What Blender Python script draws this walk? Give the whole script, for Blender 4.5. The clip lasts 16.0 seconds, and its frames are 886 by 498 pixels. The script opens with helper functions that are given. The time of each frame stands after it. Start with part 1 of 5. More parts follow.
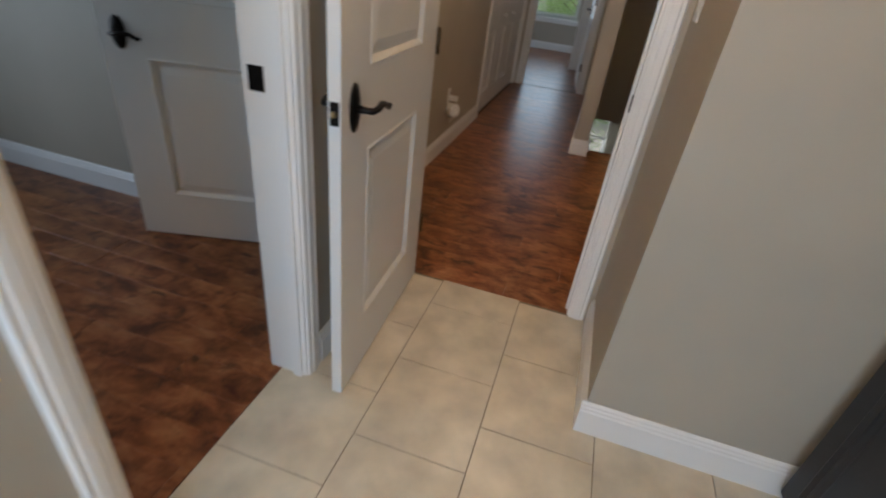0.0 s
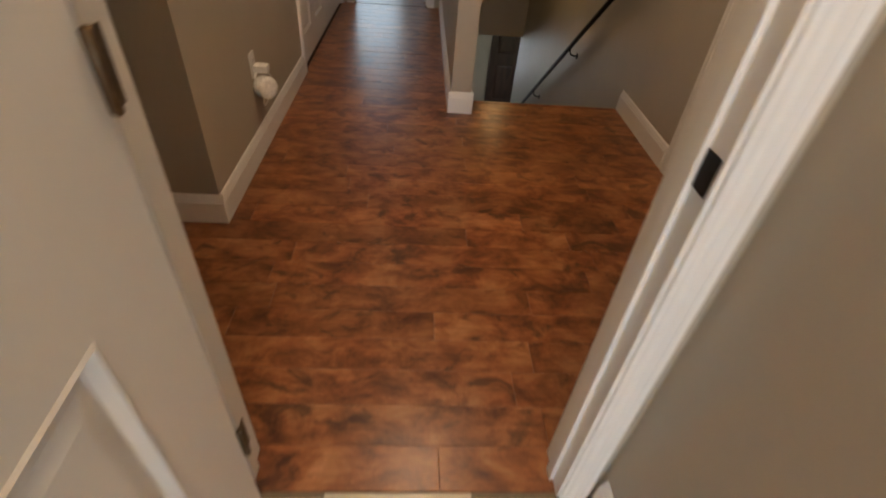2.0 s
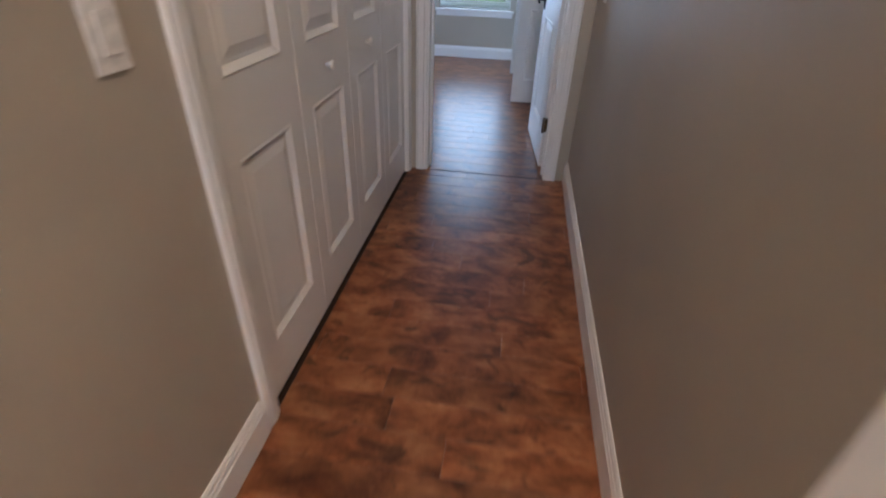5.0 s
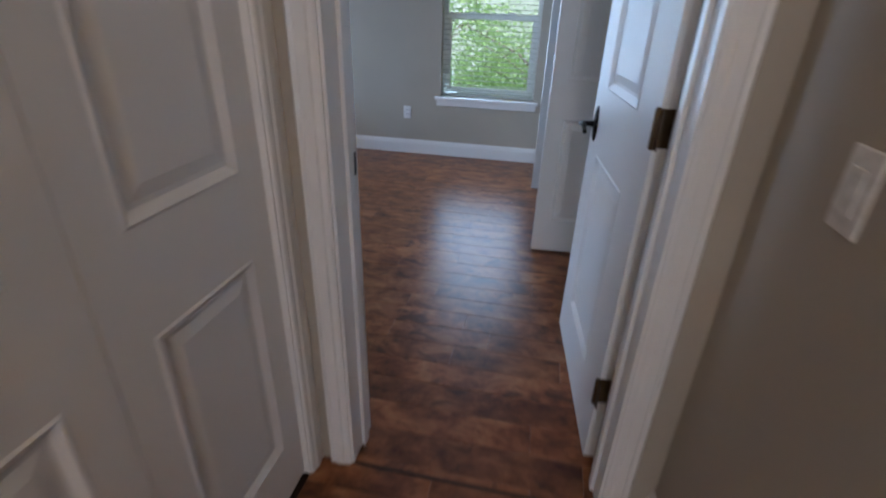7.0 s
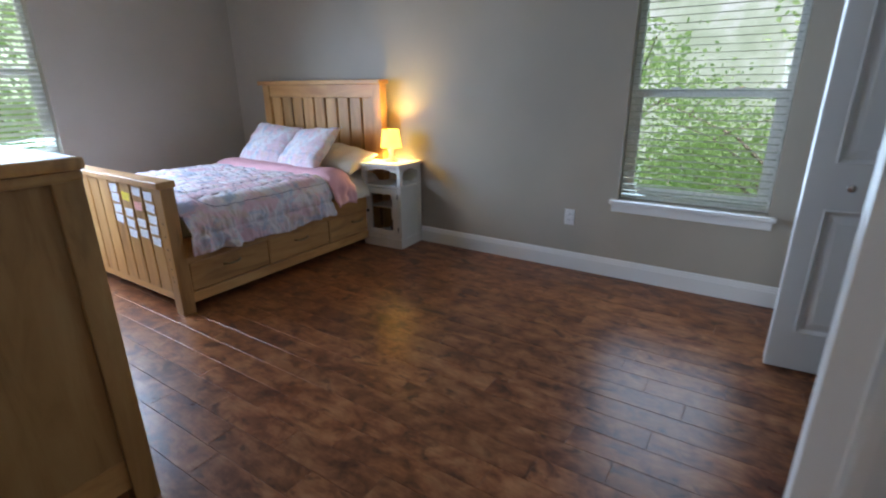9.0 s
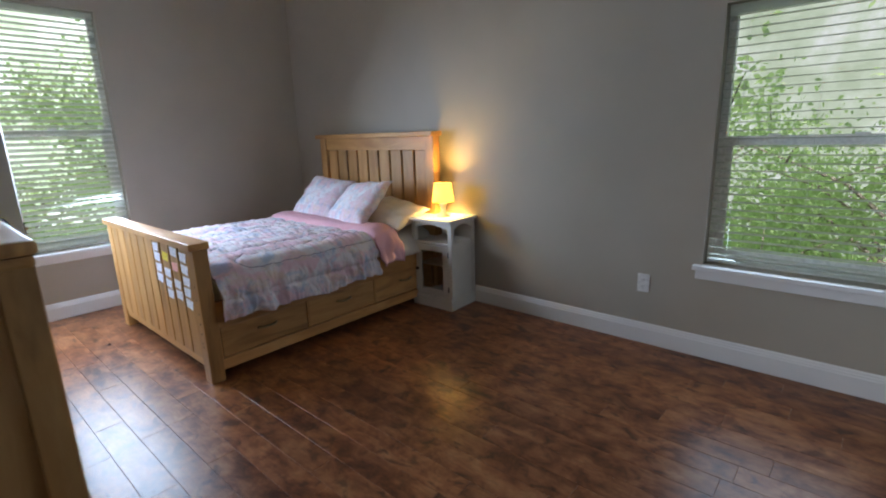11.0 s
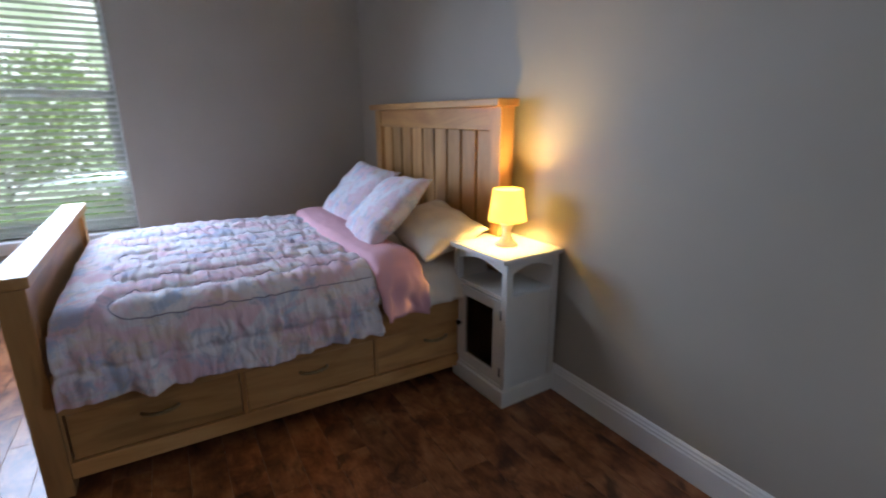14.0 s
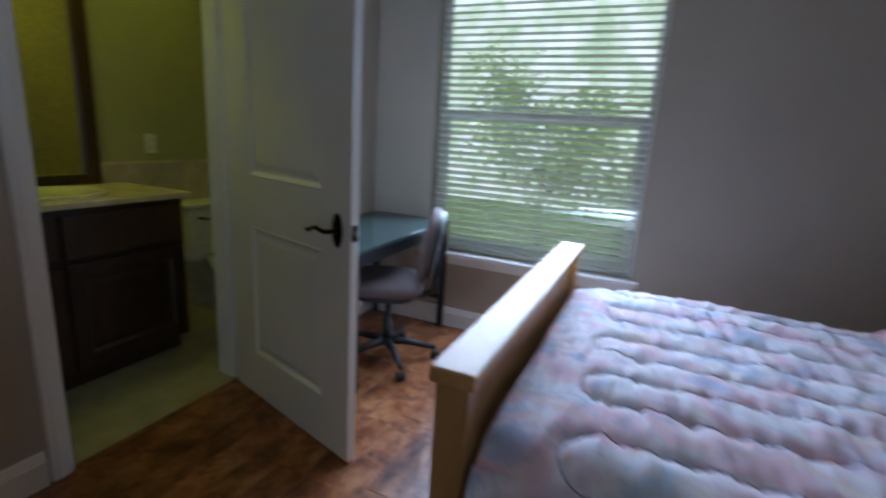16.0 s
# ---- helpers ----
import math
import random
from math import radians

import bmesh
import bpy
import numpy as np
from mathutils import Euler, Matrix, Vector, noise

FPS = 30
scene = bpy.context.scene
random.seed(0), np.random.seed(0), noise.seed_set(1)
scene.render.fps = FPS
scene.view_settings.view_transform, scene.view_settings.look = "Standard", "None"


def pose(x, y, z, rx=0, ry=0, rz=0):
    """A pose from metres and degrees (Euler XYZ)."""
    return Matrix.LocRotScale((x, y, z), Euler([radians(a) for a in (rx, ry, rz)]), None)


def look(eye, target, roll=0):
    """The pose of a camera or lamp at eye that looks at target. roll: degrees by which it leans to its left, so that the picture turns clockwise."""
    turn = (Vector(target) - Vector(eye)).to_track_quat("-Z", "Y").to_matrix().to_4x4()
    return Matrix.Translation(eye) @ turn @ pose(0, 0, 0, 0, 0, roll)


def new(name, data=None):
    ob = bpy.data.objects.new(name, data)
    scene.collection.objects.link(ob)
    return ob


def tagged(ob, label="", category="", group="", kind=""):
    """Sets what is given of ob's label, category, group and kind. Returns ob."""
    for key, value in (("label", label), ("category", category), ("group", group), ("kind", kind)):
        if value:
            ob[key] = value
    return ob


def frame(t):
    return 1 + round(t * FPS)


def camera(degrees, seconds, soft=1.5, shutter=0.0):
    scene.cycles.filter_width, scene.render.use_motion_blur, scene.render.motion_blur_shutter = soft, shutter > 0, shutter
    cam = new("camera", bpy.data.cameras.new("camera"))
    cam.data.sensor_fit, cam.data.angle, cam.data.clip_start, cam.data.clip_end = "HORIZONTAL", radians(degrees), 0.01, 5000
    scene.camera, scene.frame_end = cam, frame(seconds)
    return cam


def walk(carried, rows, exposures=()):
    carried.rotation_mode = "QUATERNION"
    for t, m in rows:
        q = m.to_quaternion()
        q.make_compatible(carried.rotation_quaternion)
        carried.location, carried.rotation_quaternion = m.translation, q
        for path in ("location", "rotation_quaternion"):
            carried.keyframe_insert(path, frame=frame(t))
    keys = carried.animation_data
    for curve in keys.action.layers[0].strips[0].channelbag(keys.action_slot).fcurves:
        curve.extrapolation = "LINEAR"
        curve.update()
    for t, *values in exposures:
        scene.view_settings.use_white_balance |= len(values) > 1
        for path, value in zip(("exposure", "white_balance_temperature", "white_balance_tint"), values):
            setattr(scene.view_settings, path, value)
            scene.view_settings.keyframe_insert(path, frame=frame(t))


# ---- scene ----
# exposure of the film along the walk, and the strength of the lights
EXPOSURES = [(0.0, -0.3, 6400, 10), (0.5, -0.05, 6500, 10), (1.0, -0.05, 6900, 10), (1.5, -0.1, 7600, 12), (2.2, 0.5, 6600, 10), (3.0, 0.95, 6200, 12), (4.5, 1.05, 5400, 12), (6.8, 0.75, 5500, 12), (8.0, 0.65, 5800, 12), (9.0, 0.5, 6100, 12), (10.0, 0.35, 6400, 12), (12.5, 0.15, 6400, 14), (14.5, 0.05, 5900, 17), (16.0, -0.4, 5700, 13)]
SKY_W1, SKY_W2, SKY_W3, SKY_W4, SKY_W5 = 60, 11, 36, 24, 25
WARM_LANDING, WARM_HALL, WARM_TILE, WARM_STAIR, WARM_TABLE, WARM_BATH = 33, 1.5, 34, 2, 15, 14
cam = camera(85.3, 16.0, 2.0, 0.5)
PATH = [
    (0, (1.036, -1.908, 1.358), (0.617, -0.248, 0.324), 7.3),
    (0.5, (0.945, -1.625, 1.351), (0.735, 0.033, 0.251), 6.0),
    (1, (0.822, -1.334, 1.335), (0.798, 0.287, 0.164), 6.0),
    (1.5, (0.771, -0.973, 1.303), (0.976, 0.568, 0.045), 8.8),
    (2, (0.779, -0.557, 1.297), (0.913, 0.974, 0.017), 5.3),
    (2.5, (0.785, -0.228, 1.29), (0.95, 1.321, 0.035), 5.3),
    (3, (0.763, 0.326, 1.242), (0.881, 1.865, -0.029), 4.3),
    (3.5, (0.747, 0.691, 1.244), (0.654, 2.222, -0.04), 2.3),
    (4, (0.772, 1.051, 1.276), (0.593, 2.624, 0.055), 2.7),
    (4.5, (0.667, 1.503, 1.274), (0.456, 3.136, 0.138), 2.4),
    (6.8, (0.579, 3.756, 1.31), (0.277, 5.503, 0.384), 1.7),
    (7, (0.571, 3.914, 1.313), (0.224, 5.671, 0.422), 1.9),
    (7.5, (0.542, 4.345, 1.29), (0.157, 6.109, 0.43), 3.3),
    (8, (0.494, 4.688, 1.303), (-0.179, 6.403, 0.525), -0.4),
    (8.5, (0.426, 4.997, 1.291), (-0.53, 6.62, 0.619), 0.3),
    (9, (0.354, 5.192, 1.319), (-0.687, 6.775, 0.68), -0.5),
    (9.5, (0.279, 5.299, 1.325), (-0.928, 6.79, 0.757), -1.8),
    (10, (0.291, 5.345, 1.367), (-0.963, 6.823, 0.876), -2.1),
    (12.5, (-0.062, 6.246, 1.313), (-1.476, 7.568, 0.808), -0.7),
    (13, (-0.239, 6.526, 1.302), (-1.713, 7.756, 0.744), -0.9),
    (13.5, (-0.435, 6.796, 1.297), (-1.964, 7.957, 0.735), -0.7),
    (14, (-0.533, 7.049, 1.305), (-2.201, 8.016, 0.772), -0.3),
    (14.5, (-0.705, 7.137, 1.299), (-2.52, 7.776, 0.754), 0.5),
    (15, (-0.968, 7.179, 1.281), (-2.872, 7.528, 0.78), 2.3),
    (15.5, (-1.225, 7.122, 1.291), (-3.159, 6.92, 0.821), 2.8),
    (16, (-1.546, 6.926, 1.32), (-3.332, 6.154, 0.856), 3.6),
]
walk(cam, [(t, look(eye, target, roll)) for t, eye, target, roll in PATH], EXPOSURES)

# ---------- light ----------
world = bpy.data.worlds.new("sky")
scene.world = world
world.use_nodes = True
wn = world.node_tree
sky = wn.nodes.new("ShaderNodeTexSky")
sky.sky_type = "NISHITA"
sky.sun_disc = False
sky.sun_elevation = radians(48)
sky.sun_rotation = radians(200)
sky.air_density, sky.dust_density = 1.0, 3.0
wn.links.new(sky.outputs[0], wn.nodes["Background"].inputs[0])
wn.nodes["Background"].inputs[1].default_value = 0.15


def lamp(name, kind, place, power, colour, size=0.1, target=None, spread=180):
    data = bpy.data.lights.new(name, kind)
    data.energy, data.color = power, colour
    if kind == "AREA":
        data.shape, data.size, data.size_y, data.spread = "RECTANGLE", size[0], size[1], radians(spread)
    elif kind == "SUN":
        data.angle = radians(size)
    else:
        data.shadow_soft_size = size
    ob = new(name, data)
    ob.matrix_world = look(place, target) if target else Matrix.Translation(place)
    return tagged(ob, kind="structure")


lamp("sun", "SUN", (4, -8, 12), 5.0, (1.0, 0.95, 0.88), 2.0, (0, 0, 0))
# area lamps standing in for daylight from the open sky at the window openings
# lamp 1 hangs inside the room, tilted clear of the blind
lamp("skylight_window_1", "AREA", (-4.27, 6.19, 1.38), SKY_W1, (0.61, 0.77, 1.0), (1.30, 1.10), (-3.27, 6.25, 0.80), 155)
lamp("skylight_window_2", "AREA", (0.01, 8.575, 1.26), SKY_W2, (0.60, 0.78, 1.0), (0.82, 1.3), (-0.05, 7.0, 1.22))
# lamps 3 and 4 belong to assumed windows out of view
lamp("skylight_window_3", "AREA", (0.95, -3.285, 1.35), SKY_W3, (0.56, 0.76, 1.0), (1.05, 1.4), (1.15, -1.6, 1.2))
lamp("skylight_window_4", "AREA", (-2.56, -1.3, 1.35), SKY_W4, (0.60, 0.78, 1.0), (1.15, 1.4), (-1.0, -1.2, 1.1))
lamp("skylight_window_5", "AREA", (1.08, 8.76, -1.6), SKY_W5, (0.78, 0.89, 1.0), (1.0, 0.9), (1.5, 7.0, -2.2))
# lit lamps; ceiling bulbs are out of view, assumed from the light's tone
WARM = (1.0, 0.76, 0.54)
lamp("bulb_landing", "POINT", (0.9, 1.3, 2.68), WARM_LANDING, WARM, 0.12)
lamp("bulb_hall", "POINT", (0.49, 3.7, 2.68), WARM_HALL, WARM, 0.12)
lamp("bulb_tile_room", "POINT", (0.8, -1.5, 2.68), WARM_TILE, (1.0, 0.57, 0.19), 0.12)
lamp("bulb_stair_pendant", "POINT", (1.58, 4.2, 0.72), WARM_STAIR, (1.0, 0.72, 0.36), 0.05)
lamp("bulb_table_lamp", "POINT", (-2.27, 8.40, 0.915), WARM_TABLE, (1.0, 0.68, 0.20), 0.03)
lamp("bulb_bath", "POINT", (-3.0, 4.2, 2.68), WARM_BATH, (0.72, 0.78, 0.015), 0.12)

# ---------- materials ----------


def material(name, rough=0.5, metal=0.0):
    m = bpy.data.materials.new(name)
    m.use_nodes = True
    b = m.node_tree.nodes["Principled BSDF"]
    b.inputs["Roughness"].default_value, b.inputs["Metallic"].default_value = rough, metal
    return m, m.node_tree, b


def node(tree, kind, **values):
    n = tree.nodes.new(kind)
    for key, value in values.items():
        n.inputs[key.replace("_", " ")].default_value = value
    return n


def ramp(tree, fac, stops):
    r = tree.nodes.new("ShaderNodeValToRGB")
    while len(r.color_ramp.elements) < len(stops):
        r.color_ramp.elements.new(0.5)
    for e, (p, c) in zip(r.color_ramp.elements, stops):
        e.position, e.color = p, (*c, 1)
    tree.links.new(fac, r.inputs[0])
    return r


def coords(tree, scale, world_space=True, random_shift=False):
    src = tree.nodes.new("ShaderNodeNewGeometry").outputs["Position"] if world_space else tree.nodes.new("ShaderNodeTexCoord").outputs["Object"]
    m = node(tree, "ShaderNodeMapping", Scale=scale)
    tree.links.new(src, m.inputs[0])
    out = m.outputs[0]
    if random_shift:
        info = tree.nodes.new("ShaderNodeObjectInfo")
        comb = tree.nodes.new("ShaderNodeCombineXYZ")
        mul = tree.nodes.new("ShaderNodeMath")
        mul.operation = "MULTIPLY"
        mul.inputs[1].default_value = 57.0
        tree.links.new(info.outputs["Random"], mul.inputs[0])
        for k in range(3):
            tree.links.new(mul.outputs[0], comb.inputs[k])
        add = tree.nodes.new("ShaderNodeVectorMath")
        tree.links.new(out, add.inputs[0])
        tree.links.new(comb.outputs[0], add.inputs[1])
        out = add.outputs[0]
    return out


def bump(tree, b, height, strength, distance=0.002):
    n = node(tree, "ShaderNodeBump", Strength=strength, Distance=distance)
    tree.links.new(height, n.inputs["Height"])
    tree.links.new(n.outputs[0], b.inputs["Normal"])


def painted(name, colour, rough=0.5, vary=0.06, grain=140.0, relief=0.25, large=1.6):
    """Paint or plaster: broad uneven tone, fine roller texture."""
    m, t, b = material(name, rough)
    big = node(t, "ShaderNodeTexNoise", Scale=large, Detail=4.0)
    t.links.new(coords(t, (1, 1, 1)), big.inputs["Vector"])
    lo = tuple(c * (1 - vary) for c in colour)
    hi = tuple(min(1, c * (1 + vary)) for c in colour)
    t.links.new(ramp(t, big.outputs[0], [(0.3, lo), (0.7, hi)]).outputs[0], b.inputs["Base Color"])
    fine = node(t, "ShaderNodeTexNoise", Scale=grain, Detail=3.0)
    t.links.new(coords(t, (1, 1, 1)), fine.inputs["Vector"])
    bump(t, b, fine.outputs[0], relief, 0.0015)
    return m


def wooden(name, stops, scale, rough=0.4, knot=0.0, shift=True, relief=0.2, knot_colour=(0.03, 0.012, 0.006), world_space=True):
    """Wood with grain along the axis that the scale stretches."""
    m, t, b = material(name, rough)
    v = coords(t, scale, world_space, shift)
    n = node(t, "ShaderNodeTexNoise", Scale=1.0, Detail=7.0, Roughness=0.62, Distortion=0.9)
    t.links.new(v, n.inputs["Vector"])
    col = ramp(t, n.outputs[0], stops).outputs[0]
    if knot:
        k = node(t, "ShaderNodeTexNoise", Scale=1.0, Detail=4.0, Distortion=1.6)
        t.links.new(coords(t, tuple(s * 0.55 for s in scale) if knot < 2 else (5, 8, 5), world_space, shift), k.inputs["Vector"])
        f = ramp(t, k.outputs[0], [(0.56, (0, 0, 0)), (0.70, (1, 1, 1))])
        mix = t.nodes.new("ShaderNodeMix")
        mix.data_type = "RGBA"
        sc = t.nodes.new("ShaderNodeMath")
        sc.operation = "MULTIPLY"
        sc.inputs[1].default_value = min(knot, 1.0) * 0.75
        t.links.new(f.outputs[0], sc.inputs[0])
        t.links.new(sc.outputs[0], mix.inputs[0])
        t.links.new(col, mix.inputs[6])
        mix.inputs[7].default_value = (*knot_colour, 1)
        col = mix.outputs[2]
    if shift:
        info = t.nodes.new("ShaderNodeObjectInfo")
        hsv = t.nodes.new("ShaderNodeHueSaturation")
        mp = t.nodes.new("ShaderNodeMapRange")
        mp.inputs[3].default_value, mp.inputs[4].default_value = 0.78, 1.22
        t.links.new(info.outputs["Random"], mp.inputs[0])
        t.links.new(mp.outputs[0], hsv.inputs["Value"])
        t.links.new(col, hsv.inputs["Color"])
        col = hsv.outputs[0]
    t.links.new(col, b.inputs["Base Color"])
    rr = node(t, "ShaderNodeMapRange")
    rr.inputs[3].default_value, rr.inputs[4].default_value = rough * 0.75, rough * 1.3
    t.links.new(n.outputs[0], rr.inputs[0])
    t.links.new(rr.outputs[0], b.inputs["Roughness"])
    bump(t, b, n.outputs[0], relief, 0.003)
    return m


def plain(name, colour, rough=0.5, metal=0.0, relief=0.0, grain=60.0):
    m, t, b = material(name, rough, metal)
    b.inputs["Base Color"].default_value = (*colour, 1)
    n = node(t, "ShaderNodeTexNoise", Scale=grain, Detail=3.0)
    t.links.new(coords(t, (1, 1, 1), False), n.inputs["Vector"])
    lo, hi = tuple(c * 0.85 for c in colour), tuple(min(1, c * 1.12) for c in colour)
    t.links.new(ramp(t, n.outputs[0], [(0.3, lo), (0.7, hi)]).outputs[0], b.inputs["Base Color"])
    if relief:
        bump(t, b, n.outputs[0], relief, 0.002)
    return m


def glowing(name, colour, strength):
    m, t, b = material(name, 0.6)
    b.inputs["Base Color"].default_value = (*colour, 1)
    b.inputs["Emission Color"].default_value = (*colour, 1)
    b.inputs["Emission Strength"].default_value = strength
    return m


M_WALL = painted("wall_paint", (0.42, 0.375, 0.305), 0.55)
M_TRIM = painted("trim_paint", (0.80, 0.79, 0.77), 0.32, 0.03, 220, 0.08)
M_DOOR = painted("door_paint", (0.78, 0.77, 0.75), 0.38, 0.03, 260, 0.12)
M_CEIL = painted("ceiling_paint", (0.78, 0.77, 0.74), 0.7, 0.03, 90, 0.3)
M_LIME = painted("lime_wall_paint", (0.40, 0.40, 0.20), 0.55)


def plank_wood():
    """Stained hickory: cloudy dark patches, short grain, each board its own tone."""
    m, t, b = material("hand_scraped_floor_wood", 0.36)

    def noise_at(scale, detail, distortion, rough=0.55):
        n = node(t, "ShaderNodeTexNoise", Scale=1.0, Detail=detail, Distortion=distortion, Roughness=rough)
        t.links.new(coords(t, scale, True, True), n.inputs["Vector"])
        return n.outputs[0]

    def mixed(fac, a, c, kind="MIX"):
        x = t.nodes.new("ShaderNodeMix")
        x.data_type, x.blend_type = "RGBA", kind
        t.links.new(fac, x.inputs[0])
        t.links.new(a, x.inputs[6])
        if isinstance(c, tuple):
            x.inputs[7].default_value = (*c, 1)
        else:
            t.links.new(c, x.inputs[7])
        return x.outputs[2]
    cloud = noise_at((6.5, 9.0, 5.0), 7.0, 0.35, 0.66)
    grain = noise_at((9.0, 90.0, 9.0), 5.0, 0.5)
    spots = noise_at((8.0, 11.0, 7.0), 5.0, 0.9)
    col = ramp(t, cloud, [(0.33, (0.070, 0.020, 0.009)), (0.43, (0.165, 0.054, 0.020)), (0.53, (0.27, 0.102, 0.040)), (0.62, (0.345, 0.145, 0.060)), (0.72, (0.43, 0.20, 0.092))]).outputs[0]
    g = ramp(t, grain, [(0.40, (0.22, 0.22, 0.22)), (0.62, (0, 0, 0))]).outputs[0]
    col = mixed(g, col, (0.05, 0.018, 0.009))
    k = ramp(t, spots, [(0.57, (0, 0, 0)), (0.68, (0.70, 0.70, 0.70))]).outputs[0]
    col = mixed(k, col, (0.028, 0.010, 0.006))
    info = t.nodes.new("ShaderNodeObjectInfo")
    hsv = t.nodes.new("ShaderNodeHueSaturation")
    mp = t.nodes.new("ShaderNodeMapRange")
    mp.inputs[3].default_value, mp.inputs[4].default_value = 0.80, 1.18
    t.links.new(info.outputs["Random"], mp.inputs[0])
    t.links.new(mp.outputs[0], hsv.inputs["Value"])
    t.links.new(col, hsv.inputs["Color"])
    t.links.new(hsv.outputs[0], b.inputs["Base Color"])
    rr = node(t, "ShaderNodeMapRange")
    rr.inputs[3].default_value, rr.inputs[4].default_value = 0.24, 0.36
    t.links.new(cloud, rr.inputs[0])
    t.links.new(rr.outputs[0], b.inputs["Roughness"])
    b.inputs["Specular IOR Level"].default_value = 0.34
    bump(t, b, cloud, 0.14, 0.004)
    return m


M_PLANK = plank_wood()
M_GAP = plain("dark_joint", (0.03, 0.014, 0.008), 0.7)
M_PINE = wooden("honey_pine", [(0.3, (0.40, 0.185, 0.055)), (0.5, (0.54, 0.285, 0.095)), (0.75, (0.64, 0.375, 0.145))], (9, 9, 1.6), 0.42, 0.7, True, 0.12, (0.16, 0.07, 0.025))
M_PINEX = wooden("honey_pine_across", [(0.3, (0.40, 0.185, 0.055)), (0.5, (0.54, 0.285, 0.095)), (0.75, (0.64, 0.375, 0.145))], (1.6, 9, 9), 0.42, 0.7, True, 0.12, (0.16, 0.07, 0.025))
M_PINEY = wooden("honey_pine_along", [(0.3, (0.40, 0.185, 0.055)), (0.5, (0.54, 0.285, 0.095)), (0.75, (0.64, 0.375, 0.145))], (9, 1.6, 9), 0.42, 0.7, True, 0.12, (0.16, 0.07, 0.025))
M_DARKWOOD = wooden("dark_espresso_wood", [(0.3, (0.020, 0.010, 0.008)), (0.7, (0.055, 0.026, 0.018))], (9, 9, 1.5), 0.4, 0, True, 0.1)
M_BLACK = plain("oil_rubbed_bronze", (0.018, 0.014, 0.012), 0.38, 0.85)
M_BLACKPLASTIC = plain("black_plastic", (0.015, 0.015, 0.017), 0.45)
M_BRASS = plain("aged_brass", (0.33, 0.24, 0.12), 0.35, 0.9)
M_HINGE = plain("worn_bronze_hinge", (0.10, 0.065, 0.035), 0.42, 0.8)
M_CHROME = plain("chrome", (0.7, 0.7, 0.7), 0.15, 1.0)
M_WHITE = plain("white_plastic", (0.78, 0.77, 0.75), 0.4)
M_WHITEWOOD = painted("white_painted_wood", (0.76, 0.74, 0.68), 0.42, 0.05, 120, 0.12, 5)
M_TILE = painted("cream_stone_tile", (0.60, 0.53, 0.41), 0.32, 0.16, 40, 0.06, 7)
M_BATHTILE = painted("tan_bathroom_tile", (0.34, 0.31, 0.19), 0.35, 0.16, 40, 0.06, 7)
M_GROUT = plain("grout", (0.20, 0.16, 0.11), 0.85)
M_SLAT = plain("blind_slat_white", (0.80, 0.80, 0.76), 0.4)
_t = M_SLAT.node_tree
_tr, _mx = _t.nodes.new("ShaderNodeBsdfTranslucent"), _t.nodes.new("ShaderNodeMixShader")
_tr.inputs[0].default_value, _mx.inputs[0].default_value = (0.88, 0.92, 0.84, 1), 0.7
_t.links.new(_t.nodes["Principled BSDF"].outputs[0], _mx.inputs[1])
_t.links.new(_tr.outputs[0], _mx.inputs[2])
_thin, _mx2 = _t.nodes.new("ShaderNodeBsdfTransparent"), _t.nodes.new("ShaderNodeMixShader")
_mx2.inputs[0].default_value = 0.35
_t.links.new(_mx.outputs[0], _mx2.inputs[1])
_t.links.new(_thin.outputs[0], _mx2.inputs[2])
_t.links.new(_mx2.outputs[0], _t.nodes["Material Output"].inputs[0])
M_VINYL = plain("window_vinyl", (0.80, 0.81, 0.79), 0.35)
M_GREYFABRIC = plain("taupe_chair_fabric", (0.105, 0.075, 0.070), 0.9, 0, 0.5, 300)
M_DESKTOP = plain("dark_green_glass_desktop", (0.035, 0.055, 0.05), 0.12)
M_PORCELAIN = plain("porcelain", (0.75, 0.73, 0.66), 0.15)
M_COUNTER = painted("tan_marble", (0.62, 0.53, 0.36), 0.2, 0.2, 60, 0.02, 9)
M_MIRROR = plain("mirror_glass", (0.9, 0.9, 0.9), 0.02, 1.0)
M_SHADE = glowing("lit_lamp_shade", (1.0, 0.62, 0.08), 2.2)
M_GLOBE = glowing("lit_glass_globe", (1.0, 0.60, 0.20), 2.6)
M_CEILGLOW = glowing("lit_ceiling_diffuser", (1.0, 0.74, 0.45), 4.0)
M_PINK = painted("pink_cotton", (0.76, 0.43, 0.48), 0.9, 0.06, 24, 0.6, 4)
M_SHEET = painted("cream_sheet", (0.78, 0.70, 0.58), 0.9, 0.04, 22, 0.5, 3)
# thread coloured dark to stand in for shade in the seam grooves
M_THREAD_SHADE = plain("quilt_thread_shade", (0.24, 0.21, 0.28), 0.9)
M_PAPER = plain("white_paper_note", (0.80, 0.79, 0.84), 0.8)
M_YELLOWPAPER = plain("yellow_paper_note", (0.85, 0.68, 0.05), 0.8)
M_PINKPAPER = plain("pink_paper_note", (0.85, 0.42, 0.35), 0.8)
M_BARK = wooden("grey_bark", [(0.3, (0.10, 0.085, 0.07)), (0.7, (0.25, 0.22, 0.19))], (20, 20, 4), 0.9, 0, False, 0.6)
M_GRASS = painted("lawn_grass", (0.10, 0.19, 0.05), 0.95, 0.35, 30, 0.5, 0.6)
M_PAVE = painted("pale_concrete", (0.36, 0.35, 0.33), 0.9, 0.1, 60, 0.3, 0.7)


